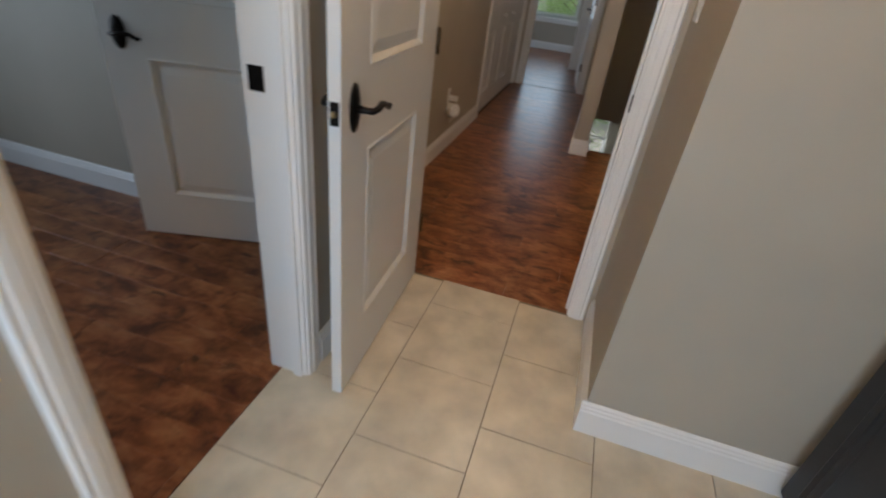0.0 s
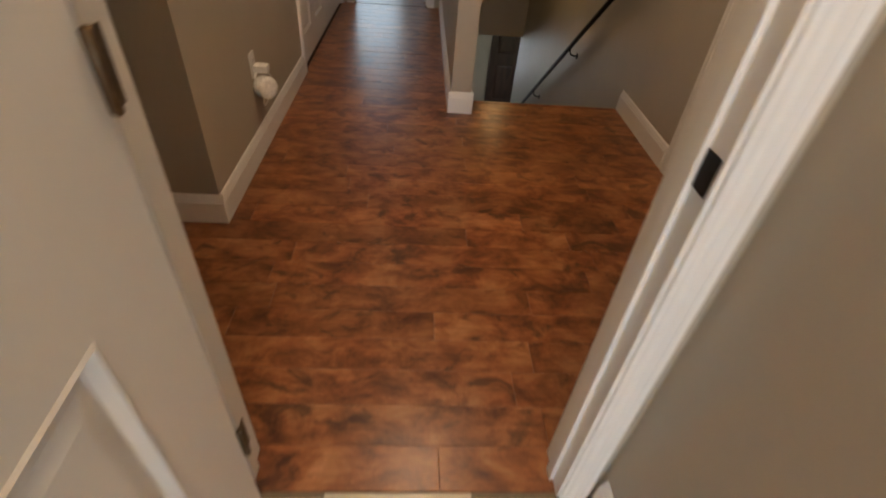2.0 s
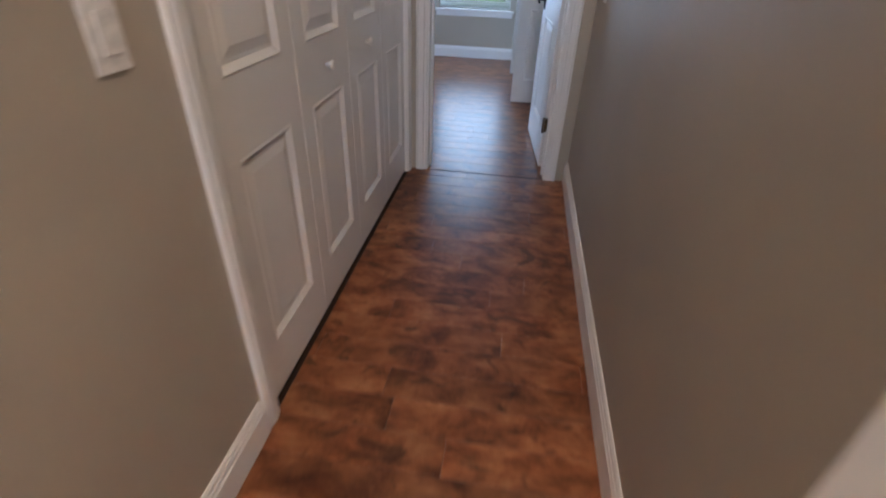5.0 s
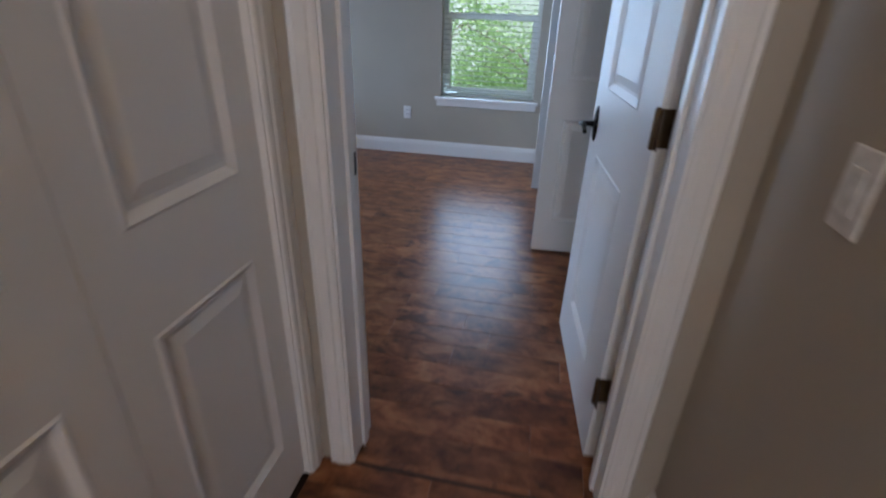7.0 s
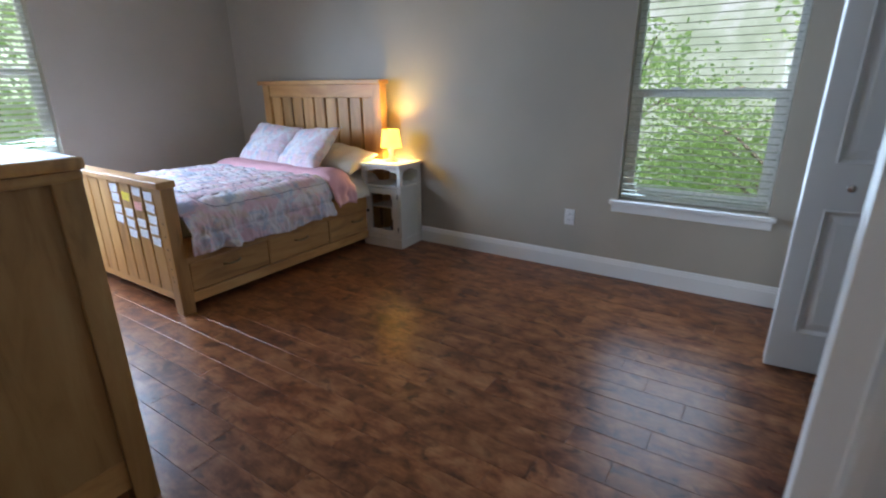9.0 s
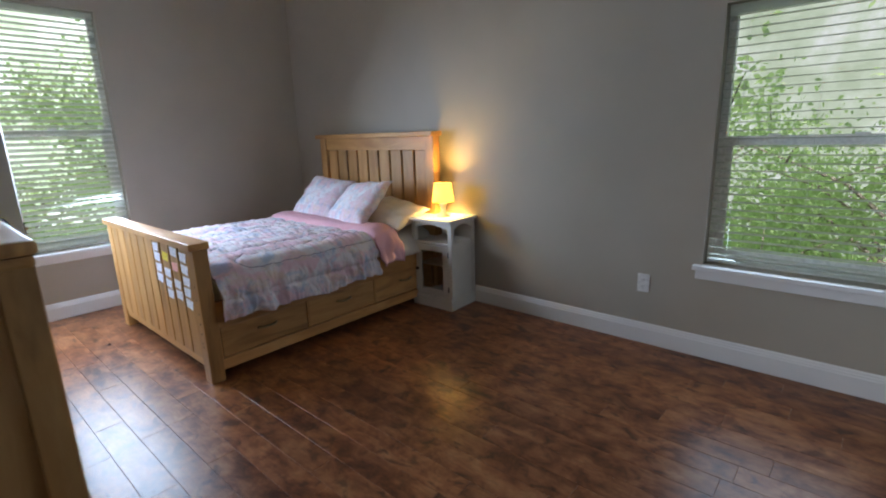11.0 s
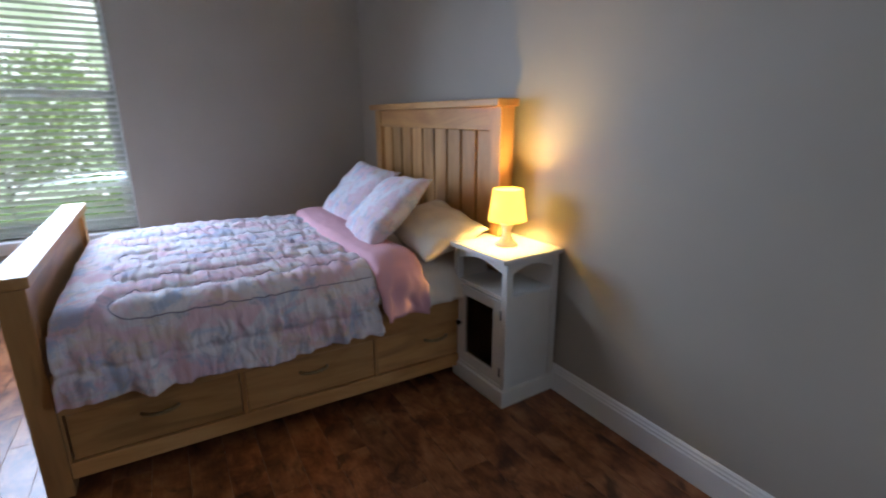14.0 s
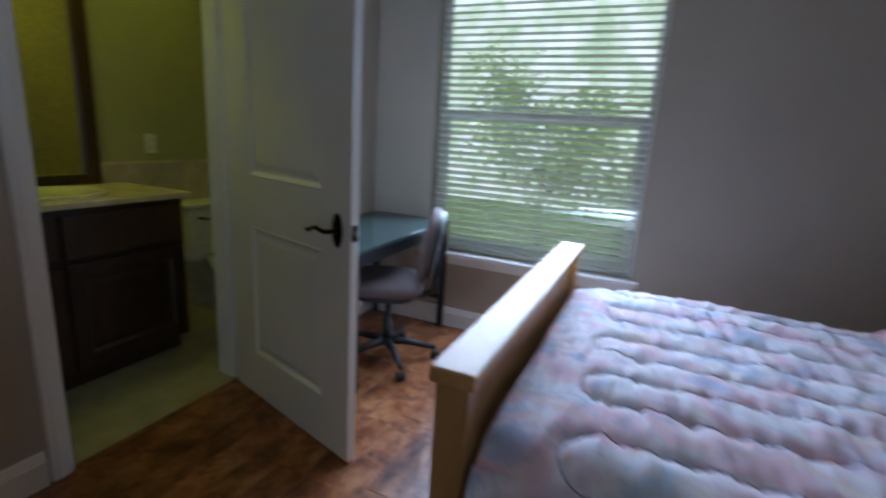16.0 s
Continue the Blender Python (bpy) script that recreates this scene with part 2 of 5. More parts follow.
def leafy():
    m, t, b = material("leaf_green", 0.55)
    g = t.nodes.new("ShaderNodeNewGeometry")
    t.links.new(ramp(t, g.outputs["Random Per Island"], [(0.0, (0.08, 0.17, 0.05)), (0.5, (0.16, 0.28, 0.09)), (1.0, (0.26, 0.38, 0.15))]).outputs[0], b.inputs["Base Color"])
    tl, mx = t.nodes.new("ShaderNodeBsdfTranslucent"), t.nodes.new("ShaderNodeMixShader")
    tl.inputs[0].default_value = (0.48, 0.64, 0.30, 1)
    mx.inputs[0].default_value = 0.72
    t.links.new(b.outputs[0], mx.inputs[1])
    t.links.new(tl.outputs[0], mx.inputs[2])
    t.links.new(mx.outputs[0], t.nodes["Material Output"].inputs[0])
    return m


def pastel(name, scale, base=(0.78, 0.735, 0.76), strength=0.55):
    """Cotton print: soft clouds of pink, blue and grey on white."""
    m, t, b = material(name, 0.92)
    white = t.nodes.new("ShaderNodeRGB")
    white.outputs[0].default_value = (*base, 1)
    col = white.outputs[0]
    for k, (tint, s, lo, hi) in enumerate((((0.74, 0.37, 0.45), 1.0, 0.46, 0.58), ((0.27, 0.43, 0.62), 1.15, 0.52, 0.62), ((0.70, 0.56, 0.42), 1.6, 0.54, 0.64), ((0.36, 0.40, 0.48), 2.3, 0.57, 0.66))):
        n = node(t, "ShaderNodeTexNoise", Scale=1.0, Detail=4.0, Roughness=0.65, Distortion=0.6)
        mp = node(t, "ShaderNodeMapping", Scale=(scale * s, scale * s * 0.8, scale * s), Location=(7.3 * k, 3.1 * k, 1.7 * k))
        t.links.new(t.nodes.new("ShaderNodeTexCoord").outputs["Object"], mp.inputs[0])
        t.links.new(mp.outputs[0], n.inputs["Vector"])
        f = ramp(t, n.outputs[0], [(lo, (0, 0, 0)), (hi, (strength, strength, strength))])
        x = t.nodes.new("ShaderNodeMix")
        x.data_type = "RGBA"
        t.links.new(f.outputs[0], x.inputs[0])
        t.links.new(col, x.inputs[6])
        x.inputs[7].default_value = (*tint, 1)
        col = x.outputs[2]
    t.links.new(col, b.inputs["Base Color"])
    f = node(t, "ShaderNodeTexNoise", Scale=1.0, Detail=5.0, Distortion=0.5)
    t.links.new(coords(t, (9, 34, 9), False), f.inputs["Vector"])
    bump(t, b, f.outputs[0], 0.8, 0.012)
    return m


def clear_glass():
    m, t, b = material("clear_glass", 0.02)
    for l in list(t.links):
        t.links.remove(l)
    out = t.nodes["Material Output"]
    tr, gl = t.nodes.new("ShaderNodeBsdfTransparent"), node(t, "ShaderNodeBsdfGlossy", Roughness=0.02)
    fr, mx = node(t, "ShaderNodeFresnel", IOR=1.35), t.nodes.new("ShaderNodeMixShader")
    t.links.new(fr.outputs[0], mx.inputs[0])
    t.links.new(tr.outputs[0], mx.inputs[1])
    t.links.new(gl.outputs[0], mx.inputs[2])
    t.links.new(mx.outputs[0], out.inputs[0])
    return m


M_LEAF, M_GLASS = leafy(), clear_glass()
M_QUILT, M_SHAM = pastel("pastel_comforter_print", 6.0), pastel("pastel_sham_print", 9.0, (0.80, 0.79, 0.84), 0.45)


# ---------- mesh helpers ----------
def part(name, bm, mat, parent=None, label=""):
    me = bpy.data.meshes.new(name)
    bm.to_mesh(me)
    bm.free()
    me.materials.append(mat)
    ob = new(name, me)
    if parent:
        ob.parent = parent
    if label:
        ob["label"] = label
    return ob


def thing(name, label, category, place=(0, 0, 0), turn=0.0, group=""):
    ob = new(name)
    ob.matrix_basis = pose(*place, 0, 0, turn)
    return tagged(ob, label, category, group)


def structure(name, bm, mat, label, parent=None):
    return tagged(part(name, bm, mat, parent), label, kind="structure")


def add_box(bm, lo, hi, bevel=0.0, m=None):
    r = bmesh.ops.create_cube(bm, size=1)
    vs = r["verts"]
    lo, hi = Vector(lo), Vector(hi)
    for v in vs:
        v.co = Vector((lo[k] + (v.co[k] + 0.5) * (hi[k] - lo[k]) for k in range(3)))
        if m:
            v.co = m @ v.co
    if bevel:
        es = list({e for v in vs for e in v.link_edges})
        bmesh.ops.bevel(bm, geom=es, offset=bevel, segments=2, affect="EDGES", profile=0.6)
    return bm


def box(lo, hi, bevel=0.004, m=None):
    return add_box(bmesh.new(), lo, hi, bevel, m)


def thicken(bm, t):
    """Gives an open sheet a second side, t behind the first, and a rim."""
    bm.normal_update()
    verts, faces = list(bm.verts), list(bm.faces)
    rim = [e for e in bm.edges if len(e.link_faces) == 1]
    twin = {v: bm.verts.new(v.co - v.normal * t) for v in verts}
    for e in rim:
        a, b = e.verts
        bm.faces.new((a, b, twin[b], twin[a]))
    for f in faces:
        bm.faces.new([twin[v] for v in reversed(f.verts)])
    bmesh.ops.recalc_face_normals(bm, faces=bm.faces)


def smooth(ob):
    for p in ob.data.polygons:
        p.use_smooth = True
    return ob


def lathe(profile, n=24, m=None):
    """A turned solid from (radius, height) pairs."""
    bm = bmesh.new()
    rings = []
    for r, z in profile:
        rings.append([bm.verts.new((r * math.cos(2 * math.pi * k / n), r * math.sin(2 * math.pi * k / n), z)) for k in range(n)])
    for a, b in zip(rings, rings[1:]):
        for k in range(n):
            bm.faces.new((a[k], a[(k + 1) % n], b[(k + 1) % n], b[k]))
    bm.faces.new(rings[0][::-1])
    bm.faces.new(rings[-1])
    if m:
        bm.transform(m)
    return bm


def tube(points, radii, n=10):
    """A bent tapering tube through points."""
    bm = bmesh.new()
    pts = [Vector(p) for p in points]
    rings = []
    for i, p in enumerate(pts):
        d = (pts[min(i + 1, len(pts) - 1)] - pts[max(i - 1, 0)]).normalized()
        side = d.cross(Vector((0, 0, 1)))
        side = (side if side.length > 0.05 else d.cross(Vector((1, 0, 0)))).normalized()
        up = side.cross(d)
        r = radii[i] if hasattr(radii, "__len__") else radii
        rings.append([bm.verts.new(p + r * (math.cos(2 * math.pi * k / n) * side + math.sin(2 * math.pi * k / n) * up)) for k in range(n)])
    for a, b in zip(rings, rings[1:]):
        for k in range(n):
            bm.faces.new((a[k], a[(k + 1) % n], b[(k + 1) % n], b[k]))
    bm.faces.new(rings[0][::-1])
    bm.faces.new(rings[-1])
    bmesh.ops.recalc_face_normals(bm, faces=bm.faces)
    return bm


def sweep(profile, a, b, out):
    """A moulding: the profile (proud of the wall, height) carried from a to b; out is the way off the wall."""
    bm = bmesh.new()
    a, b, out = Vector(a), Vector(b), Vector(out)
    ends = [[bm.verts.new(p + out * u + Vector((0, 0, h))) for u, h in profile] for p in (a, b)]
    n = len(profile)
    for k in range(n):
        bm.faces.new((ends[0][k], ends[0][(k + 1) % n], ends[1][(k + 1) % n], ends[1][k]))
    bm.faces.new(ends[0][::-1])
    bm.faces.new(ends[1])
    bmesh.ops.recalc_face_normals(bm, faces=bm.faces)
    return bm


BASE = [(0, 0), (0.016, 0), (0.016, 0.098), (0.0125, 0.104), (0.0125, 0.112), (0.009, 0.118), (0.008, 0.127), (0.003, 0.135), (0, 0.135)]


def baseboard(a, b, out, z=0.0, label="white painted baseboard with a stepped top edge"):
    return structure("baseboard", sweep(BASE, (*a, z), (*b, z), (*out, 0)), M_TRIM, label)


def wall(name, axis, near, far, a0, a1, z0, z1, openings=(), mat=None, label="greige painted plaster wall"):
    """A wall across the axis from near to far, along the other axis from a0 to a1, cut by openings (a0, a1, z0, z1)."""
    bm = bmesh.new()

    def block(p, q, lo, hi):
        if q - p > 1e-4 and hi - lo > 1e-4:
            add_box(bm, (near, p, lo) if axis == "x" else (p, near, lo), (far, q, hi) if axis == "x" else (q, far, hi))
    at = a0
    for p, q, lo, hi in sorted(openings):
        block(at, p, z0, z1)
        block(p, q, z0, lo)
        block(p, q, hi, z1)
        at = q
    block(at, a1, z0, z1)
    return structure(name, bm, mat or M_WALL, label)


def panelled(w, h, t, panels):
    """A door leaf in its own x (0 to w) and z, centred on y = 0, with moulded panels (x0, x1, z0, z1) on both faces."""
    bm = bmesh.new()
    xs = sorted({0, w, *[p[0] for p in panels], *[p[1] for p in panels]})
    zs = sorted({0, h, *[p[2] for p in panels], *[p[3] for p in panels]})
    steps = [(0, 0), (0.006, -0.003), (0.016, 0.004), (0.024, 0.010), (0.034, 0.010), (0.060, 0.004)]
    for side in (-1, 1):
        y0 = side * t / 2
        for xa, xb in zip(xs, xs[1:]):
            for za, zb in zip(zs, zs[1:]):
                inside = any(p[0] <= xa + 1e-6 and xb <= p[1] + 1e-6 and p[2] <= za + 1e-6 and zb <= p[3] + 1e-6 for p in panels)
                loops = []
                for inset, depth in (steps if inside else steps[:1]):
                    y = y0 - side * depth
                    loops.append([bm.verts.new(c) for c in ((xa + inset, y, za + inset), (xb - inset, y, za + inset), (xb - inset, y, zb - inset), (xa + inset, y, zb - inset))])
                for p, q in zip(loops, loops[1:]):
                    for k in range(4):
                        bm.faces.new((p[k], p[(k + 1) % 4], q[(k + 1) % 4], q[k]))
                bm.faces.new(loops[-1])
    y = t / 2
    for quad in (((0, -y, 0), (0, y, 0), (0, y, h), (0, -y, h)), ((w, -y, 0), (w, y, 0), (w, y, h), (w, -y, h)), ((0, -y, h), (w, -y, h), (w, y, h), (0, y, h)), ((0, -y, 0), (w, -y, 0), (w, y, 0), (0, y, 0))):
        bm.faces.new([bm.verts.new(c) for c in quad])
    bmesh.ops.remove_doubles(bm, verts=bm.verts, dist=1e-5)
    bmesh.ops.recalc_face_normals(bm, faces=bm.faces)
    return bm


def lever(parent, w, side, z=0.95, flip=1):
    """Bronze lever handle on an oval plate, on the face side of a leaf whose free edge is at x = w."""
    m = Matrix.Translation((w - 0.078, side * 0.0175, z)) @ Matrix.Rotation(radians(-90 * side), 4, "X")
    plate = lathe([(0.031, 0), (0.031, 0.003), (0.024, 0.008), (0.012, 0.011)], 24, m @ Matrix.Diagonal((1, 2.1, 1, 1)))
    smooth(part("door_plate", plate, M_BLACK, parent, "dark bronze oval door plate"))
    s = side
    x0, y0 = w - 0.078, side * 0.0175
    pts = [(x0, y0, z), (x0, y0 + s * 0.03, z), (x0, y0 + s * 0.052, z), (x0 - 0.02, y0 + s * 0.058, z + 0.002), (x0 - 0.05, y0 + s * 0.058, z + 0.010), (x0 - 0.08, y0 + s * 0.056, z + 0.003), (x0 - 0.105, y0 + s * 0.056, z - 0.010), (x0 - 0.118, y0 + s * 0.056, z - 0.006)]
    smooth(part("door_handle", tube(pts, [0.013, 0.009, 0.009, 0.009, 0.009, 0.008, 0.008, 0.006]), M_BLACK, parent, "dark bronze wave-shaped lever handle"))


def room_door(name, label, hinge, angle, w=0.80, h=2.03, levers=(1, -1), hinges=1, knob_z=0.94):
    """A two-panel leaf hung at hinge (x, y), pointing to angle degrees from the x axis."""
    d = thing(name, label, "door", (*hinge, 0.012), angle)
    d["kind"] = "structure"
    leaf = part("door_leaf", panelled(w, h, 0.035, [(0.185, w - 0.175, 0.22, 0.85), (0.185, w - 0.175, 1.075, 1.88)]), M_DOOR, d)
    for s in levers:
        lever(d, w, s, knob_z)
    part("latch_plate", box((w - 0.0005, -0.012, knob_z - 0.03), (w + 0.002, 0.012, knob_z + 0.03), 0), M_BLACK, d, "dark bronze latch plate")
    smooth(part("latch_bolt", lathe([(0.008, 0), (0.008, 0.008), (0.004, 0.011)], 12, Matrix.Translation((w + 0.002, 0, knob_z)) @ Matrix.Rotation(radians(90), 4, "Y")), M_BRASS, d))
    for z in (0.28, 1.07, 1.80):
        hg = smooth(part("hinge", lathe([(0.004, -0.004), (0.008, 0), (0.008, 0.09), (0.004, 0.094)], 12, Matrix.Translation((-0.006, hinges * 0.023, z - 0.045))), M_HINGE, d, "dark bronze butt hinge"))
        part("hinge_leaf", box((-0.0025, -0.016, z - 0.045), (-0.0002, 0.0165, z + 0.045), 0.0005), M_HINGE, hg)
        part("hinge_leaf", box((-0.036, hinges * 0.0205 - 0.001, z - 0.045), (-0.006, hinges * 0.0205 + 0.001, z + 0.045), 0.0005), M_HINGE, hg)
    return d


CASE = [(0, 0), (0.010, 0), (0.013, 0.006), (0.013, 0.018), (0.017, 0.024), (0.017, 0.046), (0.013, 0.052), (0.016, 0.062), (0.010, 0.068), (0, 0.068)]


def casing(axis, face, out, a0, a1, top, z0=0.0):
    """Moulded trim round an opening from a0 to a1 on the wall face; out is +1 or -1 along the axis."""
    made = []
    for edge, way in ((a0, -1), (a1, 1)):
        bm = bmesh.new()
        ends = []
        for z in (z0, top):
            ring = []
            for u, s in CASE:
                p = (face + out * u, edge + way * s) if axis == "x" else (edge + way * s, face + out * u)
                ring.append(bm.verts.new((*p, z + (s if z == top else 0))))
            ends.append(ring)
        n = len(CASE)
        for k in range(n):
            bm.faces.new((ends[0][k], ends[0][(k + 1) % n], ends[1][(k + 1) % n], ends[1][k]))
        bm.faces.new(ends[0][::-1])
        bm.faces.new(ends[1])
        bmesh.ops.recalc_face_normals(bm, faces=bm.faces)
        made.append(structure("trim", bm, M_TRIM, "white moulded door casing"))
    bm = bmesh.new()
    ends = []
    for edge, way in ((a0, -1), (a1, 1)):
        ring = []
        for u, s in CASE:
            p = (face + out * u, edge + way * s) if axis == "x" else (edge + way * s, face + out * u)
            ring.append(bm.verts.new((*p, top + s)))
        ends.append(ring)
    for k in range(len(CASE)):
        bm.faces.new((ends[0][k], ends[0][(k + 1) % len(CASE)], ends[1][(k + 1) % len(CASE)], ends[1][k]))
    bmesh.ops.recalc_face_normals(bm, faces=bm.faces)
    made.append(structure("trim", bm, M_TRIM, "white moulded head casing"))
    return made


def jamb(axis, near, far, a0, a1, top, stop=None):
    """White lining of a door opening, with a stop strip."""
    bm = bmesh.new()
    t = 0.018

    def put(p, q, lo, hi, n, f):
        add_box(bm, (n, p, lo) if axis == "x" else (p, n, lo), (f, q, hi) if axis == "x" else (q, f, hi), 0.002)
    put(a0, a0 + t, 0, top, near - 0.003, far + 0.003)
    put(a1 - t, a1, 0, top, near - 0.003, far + 0.003)
    put(a0 + t, a1 - t, top - t, top, near - 0.003, far + 0.003)
    if stop:
        put(a0 + t, a0 + t + 0.011, 0, top - t, stop, stop + 0.034)
        put(a1 - t - 0.011, a1 - t, 0, top - t, stop, stop + 0.034)
    return structure("trim", bm, M_TRIM, "white painted door jamb lining")


# ---------- the large structure ----------
TOP = 2.9
wall("wall_hall_left", "x", -0.135, -0.015, 1.13, 4.92, 0, TOP, [(2.92, 4.865, 0, 2.05)])
wall("wall_side_passage", "y", 1.13, 1.25, -2.0, -0.135, 0, TOP)
wall("wall_tile_room_north", "y", -0.01, 0.11, -2.6, 2.165, 0, TOP, [(0.37, 1.205, 0, 2.05)])
wall("wall_tile_room_left", "x", 0.17, 0.31, -3.3, -0.01, 0, TOP, [(-1.52, -0.80, 0, 2.05)])
wall("wall_tile_room_return", "x", 1.285, 1.40, -0.65, -0.01, 0, TOP)
wall("wall_tile_room_back", "y", -0.65, -0.53, 1.40, 3.2, 0, TOP)
wall("wall_tile_room_right", "x", 3.08, 3.2, -3.3, -0.65, 0, TOP)
wall("wall_south", "y", -3.42, -3.3, -2.72, 3.2, 0, TOP, [(0.4, 1.5, 0.6, 2.1)])
wall("wall_left_room_west", "x", -2.72, -2.6, -3.3, 1.25, 0, TOP, [(-1.9, -0.7, 0.6, 2.1)])
wall("wall_stair_side", "x", 0.995, 1.12, 2.366, 8.586, -2.75, TOP, [(6.58, 7.93, 0, 2.05)])
wall("wall_stair_right", "x", 2.165, 2.30, 0.11, 6.25, -2.75, TOP, [(0.80, 1.70, 0, 2.05)])
wall("wall_stair_end", "y", 6.10, 6.25, 1.12, 2.165, -0.56, TOP)
wall("wall_hall_end", "y", 4.92, 5.07, -4.525, 0.995, 0, TOP, [(0.088, 0.872, 0, 2.05), (-3.27, -2.43, 0, 2.05)])
wall("wall_bedroom_west", "x", -4.66, -4.525, 3.86, 8.72, 0, TOP, [(5.52, 6.86, 0.54, 2.38)])
wall("wall_bedroom_north", "y", 8.586, 8.72, -4.525, 3.3, 0, TOP, [(-0.43, 0.45, 0.57, 1.97)])
wall("wall_bath_back", "y", 3.86, 3.98, -4.525, -2.0, 1.03, TOP, mat=M_LIME, label="lime green painted plaster wall")
wall("wall_bath_wainscot", "y", 3.86, 3.985, -4.525, -2.0, 0, 1.03, mat=M_COUNTER, label="tan tiled wainscot below the green wall")
wall("wall_bath_right", "x", -2.12, -2.0, 3.98, 4.92, 0, TOP, mat=M_LIME, label="lime green painted plaster wall")
wall("wall_bath_left", "x", -4.525, -4.51, 3.985, 4.92, 0, TOP, mat=M_LIME, label="lime green painted plaster wall")
# walls out of view, added to keep sky light out of the voids
wall("wall_closet_back", "x", -0.85, -0.75, 1.25, 4.92, 0, TOP)
wall("wall_bedroom_closet_back", "x", 1.80, 1.90, 6.25, 8.586, 0, TOP)
wall("wall_behind_side_door", "x", 3.0, 3.1, 0.11, 2.6, 0, TOP)
wall("wall_lower_front", "y", 8.80, 8.95, -0.6, 4.6, -2.75, -0.35, [(0.55, 1.62, -2.1, -1.12)], label="pale painted wall of the lower floor")
wall("wall_lower_right", "x", 4.4, 4.55, 6.25, 8.8, -2.75, -0.35)
wall("wall_lower_left", "x", -0.72, -0.6, 5.6, 8.95, -2.75, -0.35)

for nm, lo, hi in (("ceiling", (-4.66, 3.86, TOP), (3.3, 8.72, TOP + 0.12)), ("ceiling_hall", (-2.72, 0.0, TOP), (3.3, 3.858, TOP + 0.12)), ("ceiling_tile_room", (-2.72, -3.42, TOP), (3.3, -0.002, TOP + 0.12)),
                   ("ceiling_lower", (-0.72, 6.26, -0.45), (4.55, 8.95, -0.35))):
    structure(nm, box(lo, hi, 0), M_CEIL, "white painted plaster ceiling")

slab = bmesh.new()
for lo, hi in (((-2.72, -3.42), (3.2, -0.002)), ((-2.72, -0.002), (3.1, 2.552)), ((-0.85, 2.552), (1.12, 3.858)), ((-4.66, 3.858), (1.12, 8.72)), ((1.12, 6.11), (1.9, 8.72))):
    add_box(slab, (*lo, -0.20), (*hi, -0.016))
structure("floor_slab", slab, M_GAP, "dark subfloor under the boards")
structure("floor_lower", box((-0.72, 2.4, -2.85), (4.55, 8.95, -2.72), 0), M_GAP, "dark wooden floor of the lower storey")
structure("floor_bath", box((-4.51, 3.985, -0.016), (-2.12, 5.05, 0.0), 0), M_BATHTILE, "cream tiled bathroom floor")

# baseboards
for a, b, out in (((-0.015, 1.13), (-0.015, 2.852), (1, 0)), ((-2.0, 1.13), (0.001, 1.13), (0, -1)), ((0.995, 2.366), (0.995, 4.92), (-1, 0)), ((0.979, 2.366), (1.136, 2.366), (0, -1)),
                  ((1.12, 2.366), (1.12, 2.552), (1, 0)), ((2.165, 1.77), (2.165, 2.56), (-1, 0)), ((2.165, 0.11), (2.165, 0.73), (-1, 0)),
                  ((1.285, -0.65), (1.285, -0.03), (-1, 0)), ((1.269, -0.65), (3.08, -0.65), (0, -1)), ((-2.6, -0.01), (0.17, -0.01), (0, -1)), ((-2.6, 0.11), (0.30, 0.11), (0, 1)),
                  ((1.275, 0.11), (2.165, 0.11), (0, 1)), ((0.31, -0.73), (0.31, -0.01), (1, 0)),
                  ((-4.525, 8.586), (0.995, 8.586), (0, -1)), ((-4.525, 5.07), (-4.525, 8.586), (1, 0)), ((-4.525, 5.07), (-3.34, 5.07), (0, 1)), ((-2.36, 5.07), (0.02, 5.07), (0, 1)),
                  ((0.995, 5.07), (0.995, 6.51), (-1, 0)), ((0.995, 8.0), (0.995, 8.586), (-1, 0)), ((0.17, -0.72), (0.17, -0.01), (-1, 0))):
    baseboard(a, b, out)

# door casings and linings
casing("y", -0.01, -1, 0.38, 1.195, 2.04)
casing("y", 0.11, 1, 0.38, 1.195, 2.04)
jamb("y", -0.01, 0.11, 0.37, 1.205, 2.05, 0.032)
casing("x", 0.31, 1, -1.51, -0.81, 2.04)
casing("x", 0.17, -1, -1.51, -0.81, 2.04)
jamb("x", 0.17, 0.31, -1.52, -0.80, 2.05, 0.264)
casing("x", -0.015, 1, 2.93, 4.852, 2.04)
jamb("x", -0.135, -0.015, 2.92, 4.865, 2.05)
casing("y", 4.92, -1, 0.098, 0.862, 2.04)
casing("y", 5.07, 1, 0.098, 0.862, 2.04)
jamb("y", 4.92, 5.07, 0.088, 0.872, 2.05, 4.99)
casing("y", 5.07, 1, -3.26, -2.44, 2.04)
casing("y", 4.92, -1, -3.26, -2.44, 2.04)
jamb("y", 4.92, 5.07, -3.27, -2.43, 2.05, 4.99)
casing("x", 2.165, -1, 0.81, 1.69, 2.04)
jamb("x", 2.165, 2.30, 0.80, 1.70, 2.05)
casing("x", 0.995, -1, 6.59, 7.92, 2.04)
structure("threshold", box((0.106, 4.9155, -0.002), (0.854, 4.9245, 0.002), 0.001), M_GAP, "dark joint strip in the bedroom doorway")
for lo, hi in (((1.1835, -0.006, 0.945), (1.1875, 0.03, 1.005)), ((0.185, -0.8205, 1.005), (0.232, -0.8175, 1.07)), ((0.105, 5.03, 0.92), (0.108, 5.06, 0.98))):
    tagged(part("strike_plate", box(lo, hi, 0.001), M_BLACK), "dark bronze strike plate on the jamb", "strike plate")

